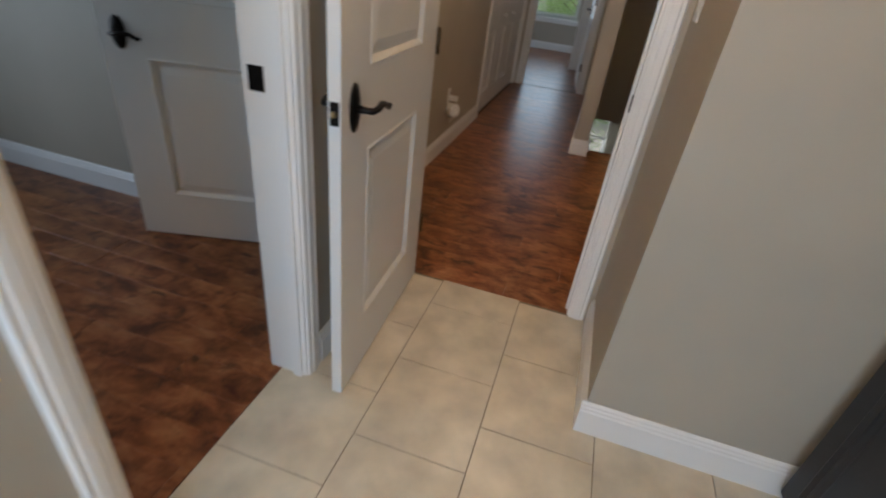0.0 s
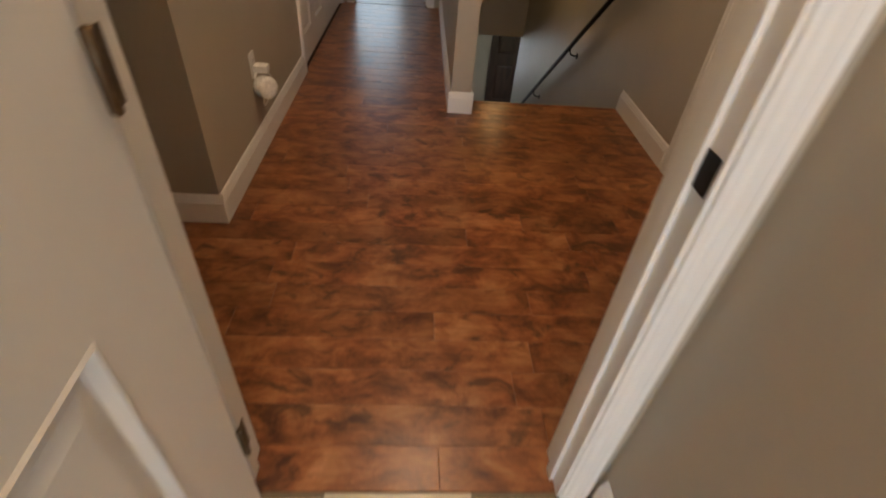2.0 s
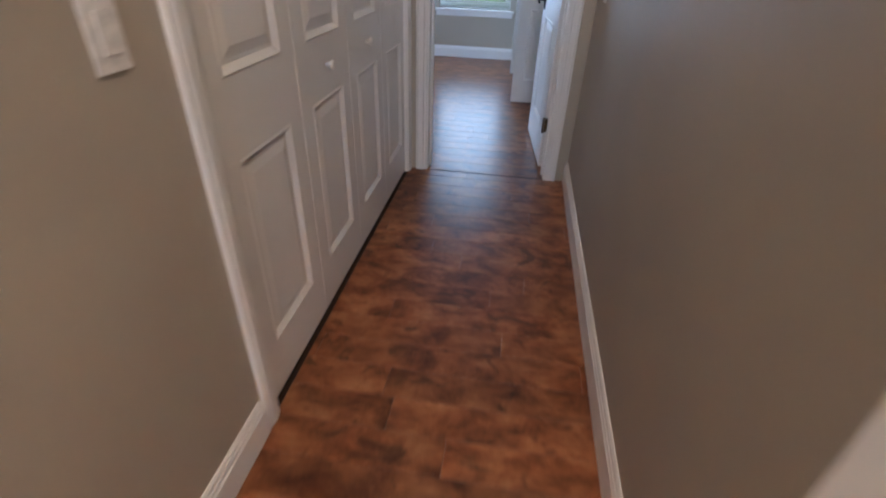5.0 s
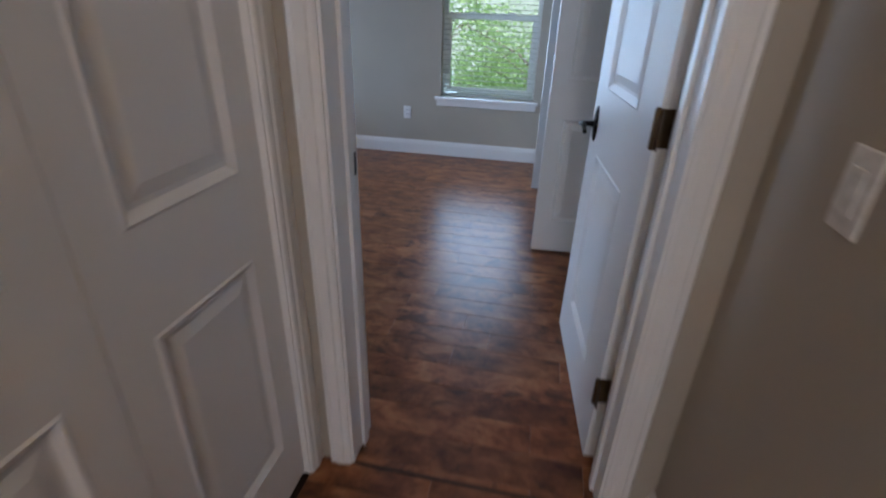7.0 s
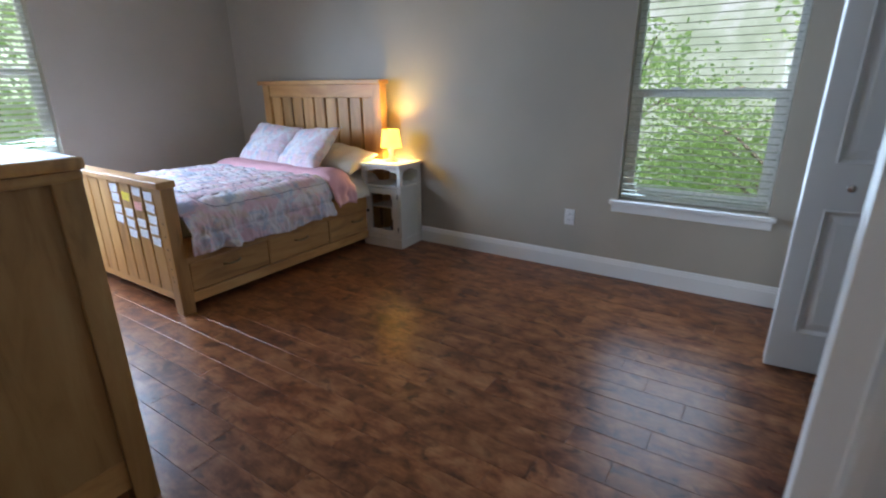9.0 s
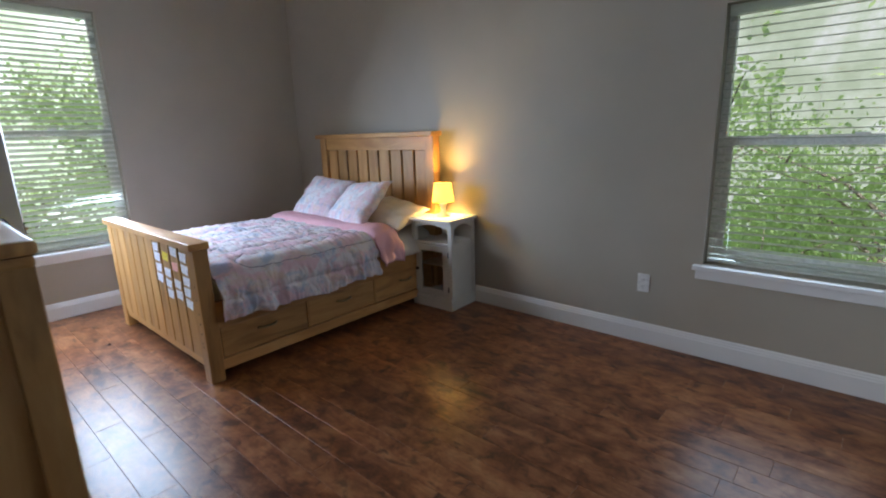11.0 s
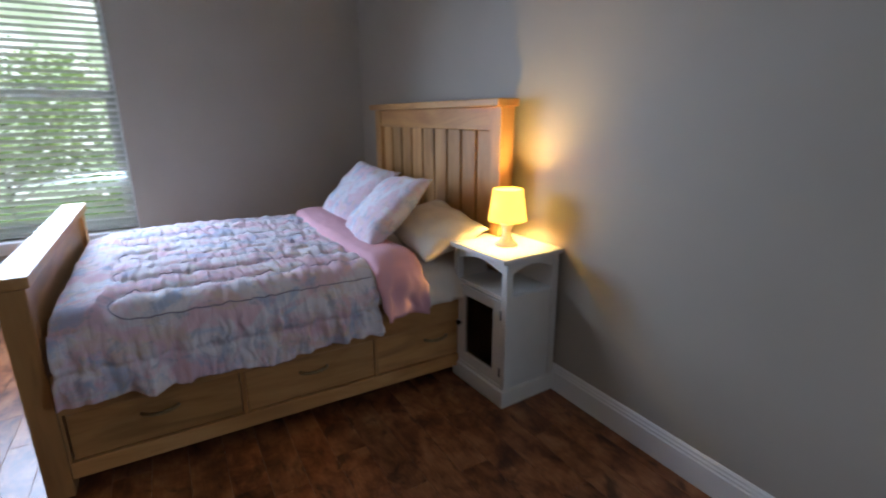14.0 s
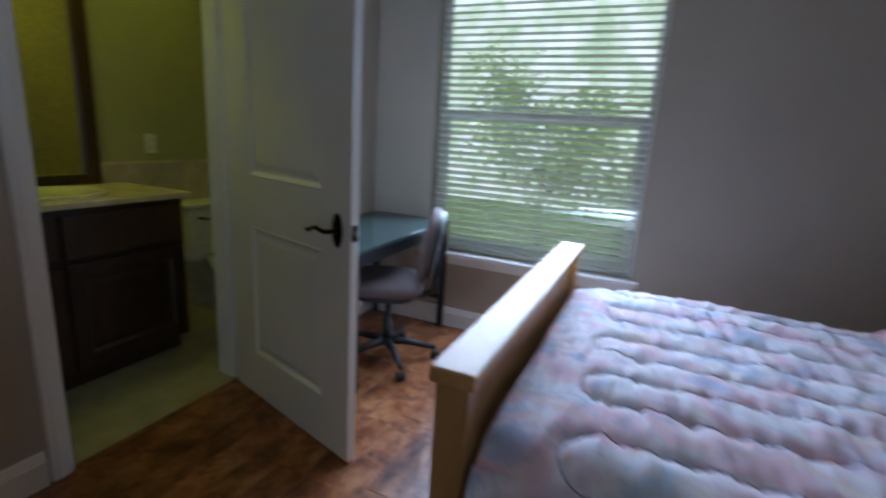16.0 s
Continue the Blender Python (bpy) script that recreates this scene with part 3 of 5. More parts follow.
# doors
room_door("door_1", "open cream two-panel door with dark bronze lever", (0.415, -0.03), -87.5, 0.82, knob_z=0.985)
room_door("door_2", "open white two-panel door with bronze lever", (-0.15, -0.05), 196.5, 0.81)
room_door("door_3", "open white two-panel bedroom door", (0.845, 5.112), 95.5, 0.765)
room_door("door_4", "open white two-panel bathroom door", (-3.235, 5.10), 73.0, 0.90)
room_door("door_5", "closed white two-panel door beside the stairs", (2.195, 1.675), -90, 0.85)


def bifold(name, label, place, angle, w, knob, h=2.0):
    d = thing(name, label, "bifold door", (*place, 0.012), angle)
    part("door_leaf", panelled(w, h, 0.03, [(0.085, w - 0.085, 0.19, 0.79), (0.085, w - 0.085, 0.985, 1.86)]), M_DOOR, d)
    if knob:
        m = Matrix.Translation((w * knob[0], 0.015 * knob[1], 0.89)) @ Matrix.Rotation(radians(-90 * knob[1]), 4, "X")
        smooth(part("knob", lathe([(0.008, 0), (0.007, 0.012), (0.016, 0.018), (0.017, 0.026), (0.010, 0.031)], 16, m), M_WHITE if knob[2] else M_CHROME, d, "small round knob"))
    return d


for k in range(4):
    bifold("bifold_door", "closed white bifold closet door with two panels", (-0.045, 2.945 + k * 0.4770), 90, 0.474, {1: (0.5, -1, 1), 2: (0.5, -1, 1)}.get(k))
bifold("bifold_door", "folded open white bifold closet door", (0.585, 6.64), 4, 0.45, None)
bifold("bifold_door", "folded open white bifold closet door", (0.585, 6.685), 4, 0.45, None)
bifold("bifold_door", "folded open white bifold closet door", (0.535, 7.80), 5, 0.45, (0.35, -1, 0))
bifold("bifold_door", "folded open white bifold closet door", (0.535, 7.845), 5, 0.45, None)

# stairs
RISE, RUN = 0.1813, 0.2315
stair = thing("staircase", "dark stained wooden stairs going down", "stairs")
for k in range(14):
    y, z = 2.552 + k * RUN, -(k + 1) * RISE
    part("tread", box((1.121, y - 0.012, z - 0.03), (2.164, y + RUN + 0.012, z), 0.006), M_PLANK, stair)
    part("riser", box((1.122, y - 0.002, z + 0.001), (2.163, y + 0.012, z + RISE - 0.031 if k else z + RISE - 0.02), 0), M_PLANK, stair)
part("nosing", box((1.121, 2.532, -0.03), (2.148, 2.572, 0.002), 0.008), M_PLANK, stair)
skirt = bmesh.new()
v = [skirt.verts.new(c) for c in ((2.165, 2.56, 0.06), (2.165, 5.85, -2.52), (2.165, 5.85, -2.72), (2.165, 2.56, -0.25), (2.150, 2.56, 0.06), (2.150, 5.85, -2.52), (2.150, 5.85, -2.72), (2.150, 2.56, -0.25))]
for q in ((4, 5, 6, 7), (0, 4, 5, 1), (0, 3, 7, 4), (1, 5, 6, 2), (3, 2, 6, 7)):
    skirt.faces.new([v[i] for i in q])
bmesh.ops.recalc_face_normals(skirt, faces=skirt.faces)
structure("stair_skirt", skirt, M_WALL, "greige painted skirt board along the stairs")

rail = thing("handrail", "black metal handrail on brackets along the stair wall", "handrail")
slope = 0.785


def rail_z(y):
    return 0.915 - (y - 2.62) * slope


smooth(part("rail", tube([(2.09, 2.30, rail_z(2.34)), (2.09, 2.40, rail_z(2.42)), (2.09, 4.0, rail_z(4.0)), (2.09, 5.62, rail_z(5.62)), (2.12, 5.68, rail_z(5.68))], 0.019, 12), M_BLACK, rail))
for y in (2.66, 3.70, 4.68, 5.5):
    z = rail_z(y)
    smooth(part("bracket", tube([(2.162, y, z - 0.085), (2.14, y, z - 0.085), (2.105, y, z - 0.075), (2.09, y, z - 0.045), (2.09, y, z - 0.015)], 0.007, 8), M_BLACK, rail))
    smooth(part("bracket_plate", lathe([(0.026, 0), (0.026, 0.004), (0.012, 0.008)], 16, Matrix.Translation((2.164, y, z - 0.085)) @ Matrix.Rotation(radians(-90), 4, "Y")), M_BLACK, rail))

# windows
def window(name, axis, face, back, a0, a1, z0, z1, sign, label):
    """A double-hung vinyl window in an opening; sign is the way from the room to the outside along the axis."""
    win = tagged(new(name), label, "window", kind="structure")
    deep = face + sign * 0.085

    def bx(lo, hi, bevel=0.003):
        (p, d0, zl), (q, d1, zh) = lo, hi
        d0, d1 = sorted((deep + sign * d0, deep + sign * d1))
        return box((d0, p, zl), (d1, q, zh), bevel) if axis == "x" else box((p, d0, zl), (q, d1, zh), bevel)
    mid = z0 + (z1 - z0) * 0.50
    parts = [("window_frame", (a0, 0, z0), (a0 + 0.04, 0.045, z1)), ("window_frame", (a1 - 0.04, 0, z0), (a1, 0.045, z1)), ("window_frame", (a0 + 0.04, 0, z1 - 0.04), (a1 - 0.04, 0.045, z1)), ("window_frame", (a0 + 0.04, 0, z0), (a1 - 0.04, 0.045, z0 + 0.04)),
             ("meeting_rail", (a0 + 0.04, -0.004, mid - 0.025), (a1 - 0.04, 0.04, mid + 0.025)), ("sash_stile", (a0 + 0.04, 0.004, z0 + 0.04), (a0 + 0.075, 0.03, mid - 0.025)), ("sash_stile", (a1 - 0.075, 0.004, z0 + 0.04), (a1 - 0.04, 0.03, mid - 0.025)),
             ("sash_rail", (a0 + 0.075, 0.004, z0 + 0.04), (a1 - 0.075, 0.03, z0 + 0.085))]
    for nm, lo, hi in parts:
        part(nm, bx(lo, hi), M_VINYL, win)
    for k in (0.3, 0.7):
        c = a0 + (a1 - a0) * k
        part("sash_lock", bx((c - 0.03, -0.012, mid + 0.02), (c + 0.03, 0.002, mid + 0.035)), M_VINYL, win)
    for zl, zh in ((z0 + 0.085, mid - 0.025), (mid + 0.025, z1 - 0.04)):
        g = part("pane", bx((a0 + 0.04, 0.018, zl), (a1 - 0.04, 0.021, zh), 0), M_GLASS, win)
        g.visible_shadow = False
    for nm, lo, hi in (("window_sill", (a0 - 0.045, -0.13, z0 - 0.03), (a1 + 0.045, 0.0, z0 - 0.002)), ("apron", (a0 - 0.03, -0.106, z0 - 0.085), (a1 + 0.03, -0.086, z0 - 0.031))):
        part(nm, bx(lo, hi, 0.005), M_TRIM, win)
    return win


def blind(axis, face, a0, a1, z0, z1, sign, tilt, label, pitch=0.043):
    """A lowered horizontal blind: head rail, slats, bottom rail, cords."""
    b = tagged(new("window_blind"), label, "window blind")
    c = face + sign * 0.040
    n = int((z1 - z0 - 0.06) / pitch)
    bm = bmesh.new()
    L, wd = a1 - a0 - 0.014, 0.046
    secs = [(-wd / 2, -0.0018), (-wd / 4, 0.0004), (0, 0.0012), (wd / 4, 0.0004), (wd / 2, -0.0018)]
    cs, sn = math.cos(radians(tilt)), math.sin(radians(tilt))
    rings = []
    for e in (-L / 2, L / 2):
        up = [(u * cs - w * sn, u * sn + w * cs) for u, w in secs]
        dn = [(u * cs - (w - 0.0017) * sn, u * sn + (w - 0.0017) * cs) for u, w in reversed(secs)]
        rings.append([bm.verts.new((e, y * sign, z) if axis == "y" else (y * sign, e, z)) for y, z in up + dn])
    k = len(rings[0])
    for i in range(k):
        bm.faces.new((rings[0][i], rings[0][(i + 1) % k], rings[1][(i + 1) % k], rings[1][i]))
    bm.faces.new(rings[0][::-1])
    bm.faces.new(rings[1])
    bmesh.ops.recalc_face_normals(bm, faces=bm.faces)
    first = part("slat", bm, M_SLAT, b)
    mid = (a0 + a1) / 2
    for i in range(n):
        o = first if i == 0 else new("slat", first.data)
        o.parent = b
        z = z0 + 0.045 + i * pitch
        o.location = (mid, c, z) if axis == "y" else (c, mid, z)
    def rb(p, q, d0, d1, zl, zh, bev=0.003):
        d0, d1 = sorted((c + sign * d0, c + sign * d1))
        return box((p, d0, zl), (q, d1, zh), bev) if axis == "y" else box((d0, p, zl), (d1, q, zh), bev)
    part("bottom_rail", rb(a0 + 0.006, a1 - 0.006, -0.024, 0.024, z0 + 0.002, z0 + 0.022), M_SLAT, b)
    part("head_rail", rb(a0 + 0.003, a1 - 0.003, -0.026, 0.026, z1 - 0.05, z1), M_SLAT, b)
    for f in (0.12, 0.5, 0.88):
        q = a0 + (a1 - a0) * f
        part("cord", rb(q - 0.001, q + 0.001, -0.028, -0.026, z0 + 0.02, z1 - 0.05, 0), M_SLAT, b)
    return b


window("window_1", "x", -4.525, -4.66, 5.52, 6.86, 0.54, 2.38, -1, "white double-hung vinyl window behind a lowered blind")
window("window_2", "y", 8.586, 8.72, -0.43, 0.45, 0.57, 1.97, 1, "white double-hung vinyl window with sill and apron")
blind("x", -4.525, 5.53, 6.85, 0.56, 2.37, -1, 32, "lowered white slat blind, slats half closed")
blind("y", 8.586, -0.42, 0.44, 0.595, 1.96, 1, 2, "lowered white slat blind with open slats")
# windows 3 and 4 are unseen, added as sources of bluish daylight
window("window_3", "y", -3.3, -3.42, 0.4, 1.5, 0.6, 2.1, -1, "white double-hung window in the tiled room, unseen and assumed")
window("window_4", "x", -2.6, -2.72, -1.9, -0.7, 0.6, 2.1, -1, "white double-hung window in the side room, unseen and assumed")
window("window_5", "y", 8.80, 8.95, 0.55, 1.62, -2.1, -1.12, 1, "lower floor window with green garden behind")


# ---------- bedroom ----------
def hang_note(parent_y, x, z, w, h, mat, label, tilt):
    m = Matrix.Translation((x, parent_y, z)) @ Matrix.Rotation(radians(tilt), 4, "Y")
    bm = bmesh.new()
    nx = 4
    rows = []
    for i in range(nx + 1):
        u = i / nx - 0.5
        rows.append([bm.verts.new(m @ Vector((u * w, -0.0005 - (0.006 * (i / nx) ** 2 if j == 0 else 0.0), (j - 0.5) * h))) for j in range(2)])
    for p, q in zip(rows, rows[1:]):
        bm.faces.new((p[0], q[0], q[1], p[1]))
    thicken(bm, 0.0006)
    return tagged(part("paper_note", bm, mat), label, "paper note", "notes on the footboard")


bed = thing("bed", "honey pine double bed with slatted headboard and storage drawers", "bed")
# headboard
for x in (-3.94, -2.50):
    part("post", box((x, 8.455, 0), (x + 0.09, 8.535, 1.347), 0.005), M_PINE, bed)
part("headboard_cap", box((-3.975, 8.425, 1.347), (-2.395, 8.55, 1.385), 0.006), M_PINEX, bed)
part("headboard_top_rail", box((-3.85, 8.463, 1.235), (-2.50, 8.525, 1.347), 0.004), M_PINEX, bed)
part("headboard_low_rail", box((-3.85, 8.463, 0.35), (-2.50, 8.525, 0.52), 0.004), M_PINEX, bed)
part("headboard_back", box((-3.85, 8.515, 0.52), (-2.50, 8.527, 1.235), 0), M_PINEX, bed)
sw = 1.35 / 9
for k in range(9):
    part("headboard_slat", box((-3.85 + k * sw + 0.011, 8.478, 0.52), (-3.85 + (k + 1) * sw - 0.011, 8.506, 1.235), 0.006), M_PINE, bed)
# footboard
for x in (-3.97, -2.515):
    part("post", box((x, 6.545, 0), (x + 0.085, 6.625, 0.785), 0.005), M_PINE, bed)
part("footboard_cap", box((-4.005, 6.528, 0.785), (-2.43, 6.638, 0.825), 0.006), M_PINEX, bed)
part("footboard_low_rail", box((-3.885, 6.555, 0.085), (-2.515, 6.605, 0.20), 0.004), M_PINEX, bed)
part("footboard_back", box((-3.885, 6.590, 0.20), (-2.515, 6.603, 0.785), 0), M_PINEX, bed)
fw = 1.37 / 10
for k in range(10):
    part("footboard_slat", box((-3.885 + k * fw + 0.006, 6.548, 0.135), (-3.885 + (k + 1) * fw - 0.006, 6.576, 0.785), 0.005), M_PINE, bed)
for z in (0.22, 0.245, 0.30, 0.36, 0.42, 0.50, 0.58):
    smooth(part("bolt_hole", lathe([(0.006, 0), (0.006, 0.002)], 10, Matrix.Translation((-2.472, 6.546, z)) @ Matrix.Rotation(radians(90), 4, "X")), M_BLACKPLASTIC, bed))
# side with drawers
part("side_rail", box((-2.475, 6.625, 0.315), (-2.44, 8.455, 0.47), 0.004), M_PINEY, bed)
part("side_rail", box((-3.95, 6.625, 0.10), (-3.915, 8.455, 0.47), 0.004), M_PINEY, bed)
part("base_rail", box((-2.478, 6.625, 0.06), (-2.438, 8.455, 0.125), 0.004), M_PINEY, bed)
part("base_deck", box((-3.915, 6.605, 0.13), (-2.50, 8.463, 0.15), 0), M_PINEY, bed)
for k, (a, b) in enumerate(((6.640, 7.205), (7.225, 7.785), (7.805, 8.42))):
    dr = part("drawer", box((-2.50, a, 0.13), (-2.448, b, 0.311), 0.006), M_PINEY, bed)
    c = (a + b) / 2
    smooth(part("handle", tube([(-2.447, c - 0.06, 0.245), (-2.435, c - 0.055, 0.245), (-2.428, c - 0.03, 0.240), (-2.426, c, 0.238), (-2.428, c + 0.03, 0.240), (-2.435, c + 0.055, 0.245), (-2.447, c + 0.06, 0.245)], 0.007, 8), M_BRASS, dr, "aged brass cup pull"))
for y in (6.625, 7.215, 7.795, 8.43):
    part("divider", box((-2.49, y - 0.009 if y > 6.7 else y, 0.125), (-2.443, y + 0.009 if y < 8.4 else 8.455, 0.315), 0.002), M_PINE, bed)

mat_ob = box((-3.90, 6.68, 0.15), (-2.53, 8.44, 0.575), 0.06)
tagged(smooth(part("mattress", mat_ob, M_SHEET)), "cream mattress covered by a fitted sheet", "mattress")


def cloth(name, mat, us, vs, fn, thick=0.006):
    """A draped sheet from fn(u, v) over a grid."""
    verts = [fn(u, v) for u in us for v in vs]
    n = len(vs)
    faces = [(i * n + j, (i + 1) * n + j, (i + 1) * n + j + 1, i * n + j + 1) for i in range(len(us) - 1) for j in range(n - 1)]
    me = bpy.data.meshes.new(name)
    me.from_pydata(verts, [], faces)
    me.materials.append(mat)
    ob = new(name, me)
    bm = bmesh.new()
    bm.from_mesh(me)
    bmesh.ops.recalc_face_normals(bm, faces=bm.faces)
    if sum(f.normal.z for f in bm.faces) < 0:
        bmesh.ops.reverse_faces(bm, faces=bm.faces)
    thicken(bm, thick)
    bm.to_mesh(me)
    bm.free()
    return smooth(ob)


def drape(u, v, top, x_near, x_far, low, y0, y1, puff, channels, seed, gather=1.0):
    """A bed cover: u from 0 (near hem) over the top to 1 (far hem), v from foot to head."""
    y = y0 + (y1 - y0) * v
    width, drop = x_near - x_far, top - low
    total = width + 2 * drop
    s = u * total
    r = 0.07
    fold = noise.noise((y * 8.0 + s * 2.5, s * 1.6, seed)) * 0.5 + noise.noise((y * 17.0 - s * 3.0, s * 3.0, seed + 3)) * 0.5
    broad = noise.noise((s * 2.2, y * 2.0, seed + 7))
    fine = noise.noise((s * 16, y * 16, seed + 11))
    if s < drop or s > total - drop:
        d = drop - s if s < drop else s - (total - drop)
        way = 1 if s < drop else -1
        k = min(1, d / drop)
        ease = min(1.0, d / 0.09)
        ease = ease * ease * (3 - 2 * ease)
        crease = noise.noise((y * 34.0 + s * 4.0, s * 5.0, seed + 13)) + 0.5 * noise.noise((y * 60.0, s * 9.0, seed + 17))
        tuck = -0.012 * math.exp(-((d - 0.165) / 0.014) ** 2) if puff else 0.0
        x = (x_near if way > 0 else x_far) + way * (0.035 * math.sin(min(1.0, d / 0.12) * math.pi / 2) + ease * (0.035 * k + gather * 0.085 * fold * (0.25 + 0.8 * k) + 0.010 * fine * k + 0.014 * gather * crease + tuck))
        hem = 0.035 * noise.noise((y * 3.2, 0.0, seed + 5))
        z = top - 0.045 - d * ((drop - 0.045) / drop + hem / drop * k)
        return (x, y + 0.02 * fine * ease, z)
    x = x_near - (s - drop)
    edge = min(s - drop, total - drop - s)
    round_off = -0.045 * max(0.0, 1 - edge / 0.13) ** 2
    # stitched lanes along the bed, each second one closed by a round end near the foot
    seam = seam_gap(x, y, x_near, x_far, y0, channels) if puff else 1.0
    lump = 1 - math.exp(-(seam / 0.020) ** 1.1)
    calm = min(1.0, edge / 0.06)
    pucker = noise.noise((x * 6, y * 26 + 2.0 * broad, seed)) + 0.5 * noise.noise((x * 10, y * 55, seed + 2))
    z = top + round_off + puff * (lump - 0.35) * (0.35 + 0.65 * calm) + calm * (0.016 * broad + 0.004 * fine) + (0.35 + 0.65 * calm) * (0.009 + 0.012 * (1 - lump)) * pucker * (1 if puff else 0.3)
    z -= 0.03 * max(0.0, 1 - v * 9)
    return (x, y, z)


def seam_gap(x, y, x_near, x_far, y0, channels):
    """How far (x, y) lies from the nearest stitched seam."""
    w = (x_near - x_far) / channels
    r, start = w * 0.5, y0 + 0.17 + w * 0.5
    best = 1.0
    for k in range(0, channels, 2):
        cx = x_far + (k + 0.5) * w
        best = min(best, abs(math.hypot(x - cx, min(0.0, y - start)) - r))
    return best


us = [i / 300 for i in range(301)]
vs = [i / 200 for i in range(201)]
QUILT = (0.662, -2.44, -3.93, 0.365, 6.645, 7.80, 0.016, 9, 2.0)
comforter = thing("comforter", "quilted comforter in white, pink and blue pastel print", "comforter")
cloth("cover", M_QUILT, us, vs, lambda u, v: drape(u, v, *QUILT), 0.008).parent = comforter


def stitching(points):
    """A thread lying in a seam, coloured as the groove's shade, over the points (x, y) of the bed's top."""
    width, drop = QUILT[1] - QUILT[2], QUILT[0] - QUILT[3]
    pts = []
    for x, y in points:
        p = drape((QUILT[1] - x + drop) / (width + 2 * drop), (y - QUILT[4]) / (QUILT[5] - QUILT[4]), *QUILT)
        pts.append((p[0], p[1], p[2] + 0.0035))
    return smooth(part("stitching", tube(pts, 0.0021, 5), M_THREAD_SHADE, comforter, "stitched seam, grey as the shade in its groove"))


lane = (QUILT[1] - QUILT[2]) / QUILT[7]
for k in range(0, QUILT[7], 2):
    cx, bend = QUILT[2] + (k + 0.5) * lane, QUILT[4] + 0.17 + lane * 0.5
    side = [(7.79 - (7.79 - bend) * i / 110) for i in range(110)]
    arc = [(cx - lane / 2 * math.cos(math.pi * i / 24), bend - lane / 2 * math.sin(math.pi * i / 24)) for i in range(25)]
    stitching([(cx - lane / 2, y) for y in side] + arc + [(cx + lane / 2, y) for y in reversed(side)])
tagged(cloth("folded_cover", M_PINK, [i / 120 for i in range(121)], [i / 16 for i in range(17)],
             lambda u, v: tuple(Vector(drape(u, v, 0.690, -2.425, -3.93, 0.43, 7.775, 8.0, 0, 1, 9.0, 0.8)) + Vector((0, 0.07 * abs(u - 0.5), 0.018 * math.sin(math.pi * v)))), 0.014),
       "pink underside of the comforter folded back over the bed", "bed cover")
tagged(cloth("bed_sheet", M_SHEET, [i / 90 for i in range(91)], [i / 24 for i in range(25)],
             lambda u, v: drape(u, v, 0.615, -2.47, -3.93, 0.44, 7.98, 8.43, 0, 1, 15.0, 0.35), 0.004), "cream bed sheet draped over the mattress side", "bed sheet")


def pillow(name, mat, label, place, rot, w, d, t, seed, flange=0.0):
    bm = bmesh.new()
    n = 26
    grid = {}
    for side in (1, -1):
        for i in range(n + 1):
            for j in range(n + 1):
                u, v = 2 * i / n - 1, 2 * j / n - 1
                edge = max(0.0, (1 - abs(u) ** 2.6)) ** 0.5 * max(0.0, (1 - abs(v) ** 2.6)) ** 0.5
                pinch = 1 - 0.07 * (1 - abs(u) ** 2) * abs(v) ** 3
                pinch2 = 1 - 0.07 * (1 - abs(v) ** 2) * abs(u) ** 3
                wr = 0.012 * noise.noise((u * 3, v * 3, seed)) + 0.005 * noise.noise((u * 9, v * 9, seed + 2))
                rim = i in (0, n) or j in (0, n)
                if rim and side == -1:
                    grid[side, i, j] = grid[1, i, j]
                else:
                    grid[side, i, j] = bm.verts.new((u * w / 2 * pinch2, v * d / 2 * pinch, side * t / 2 * edge + wr * (edge > 0.15)))
        for i in range(n):
            for j in range(n):
                q = [grid[side, i, j], grid[side, i + 1, j], grid[side, i + 1, j + 1], grid[side, i, j + 1]]
                bm.faces.new(q if side > 0 else q[::-1])
    ob = smooth(part(name, bm, mat))
    ob.matrix_basis = pose(*place, *rot)
    return tagged(ob, label, "pillow", "pillows on the bed")


pillow("pillow", M_SHAM, "pastel printed square pillow leaning on the headboard", (-3.52, 8.14, 0.82), (46, 4, 5), 0.54, 0.47, 0.15, 1)
pillow("pillow", M_SHAM, "pastel printed square pillow leaning on another pillow", (-2.93, 8.06, 0.815), (43, -4, -5), 0.57, 0.49, 0.16, 5)
pillow("pillow", M_SHEET, "cream sleeping pillow lying on the sheet", (-2.72, 8.25, 0.735), (20, 6, -4), 0.58, 0.37, 0.145, 9)

for i, col in enumerate(((0.74, 0.68, 0.61, 0.545), (0.70, 0.60, 0.53, 0.465), (0.745, 0.655, 0.55, 0.485), (0.73, 0.66, 0.59, 0.525, 0.455))):
    x = -3.885 + (6 + i) * fw + fw / 2
    for j, z in enumerate(col):
        mt, lb = M_PAPER, "small white paper note on the pine footboard"
        if (i, j) == (1, 0):
            mt, lb = M_YELLOWPAPER, "small yellow paper note on the pine footboard"
        if (i, j) == (2, 1):
            mt, lb = M_PINKPAPER, "small pink paper note on the pine footboard"
        hang_note(6.5475, x + 0.004 * ((i + j) % 3 - 1), z, 0.098, 0.052, mt, lb, (i * 7 + j * 5) % 9 - 4)

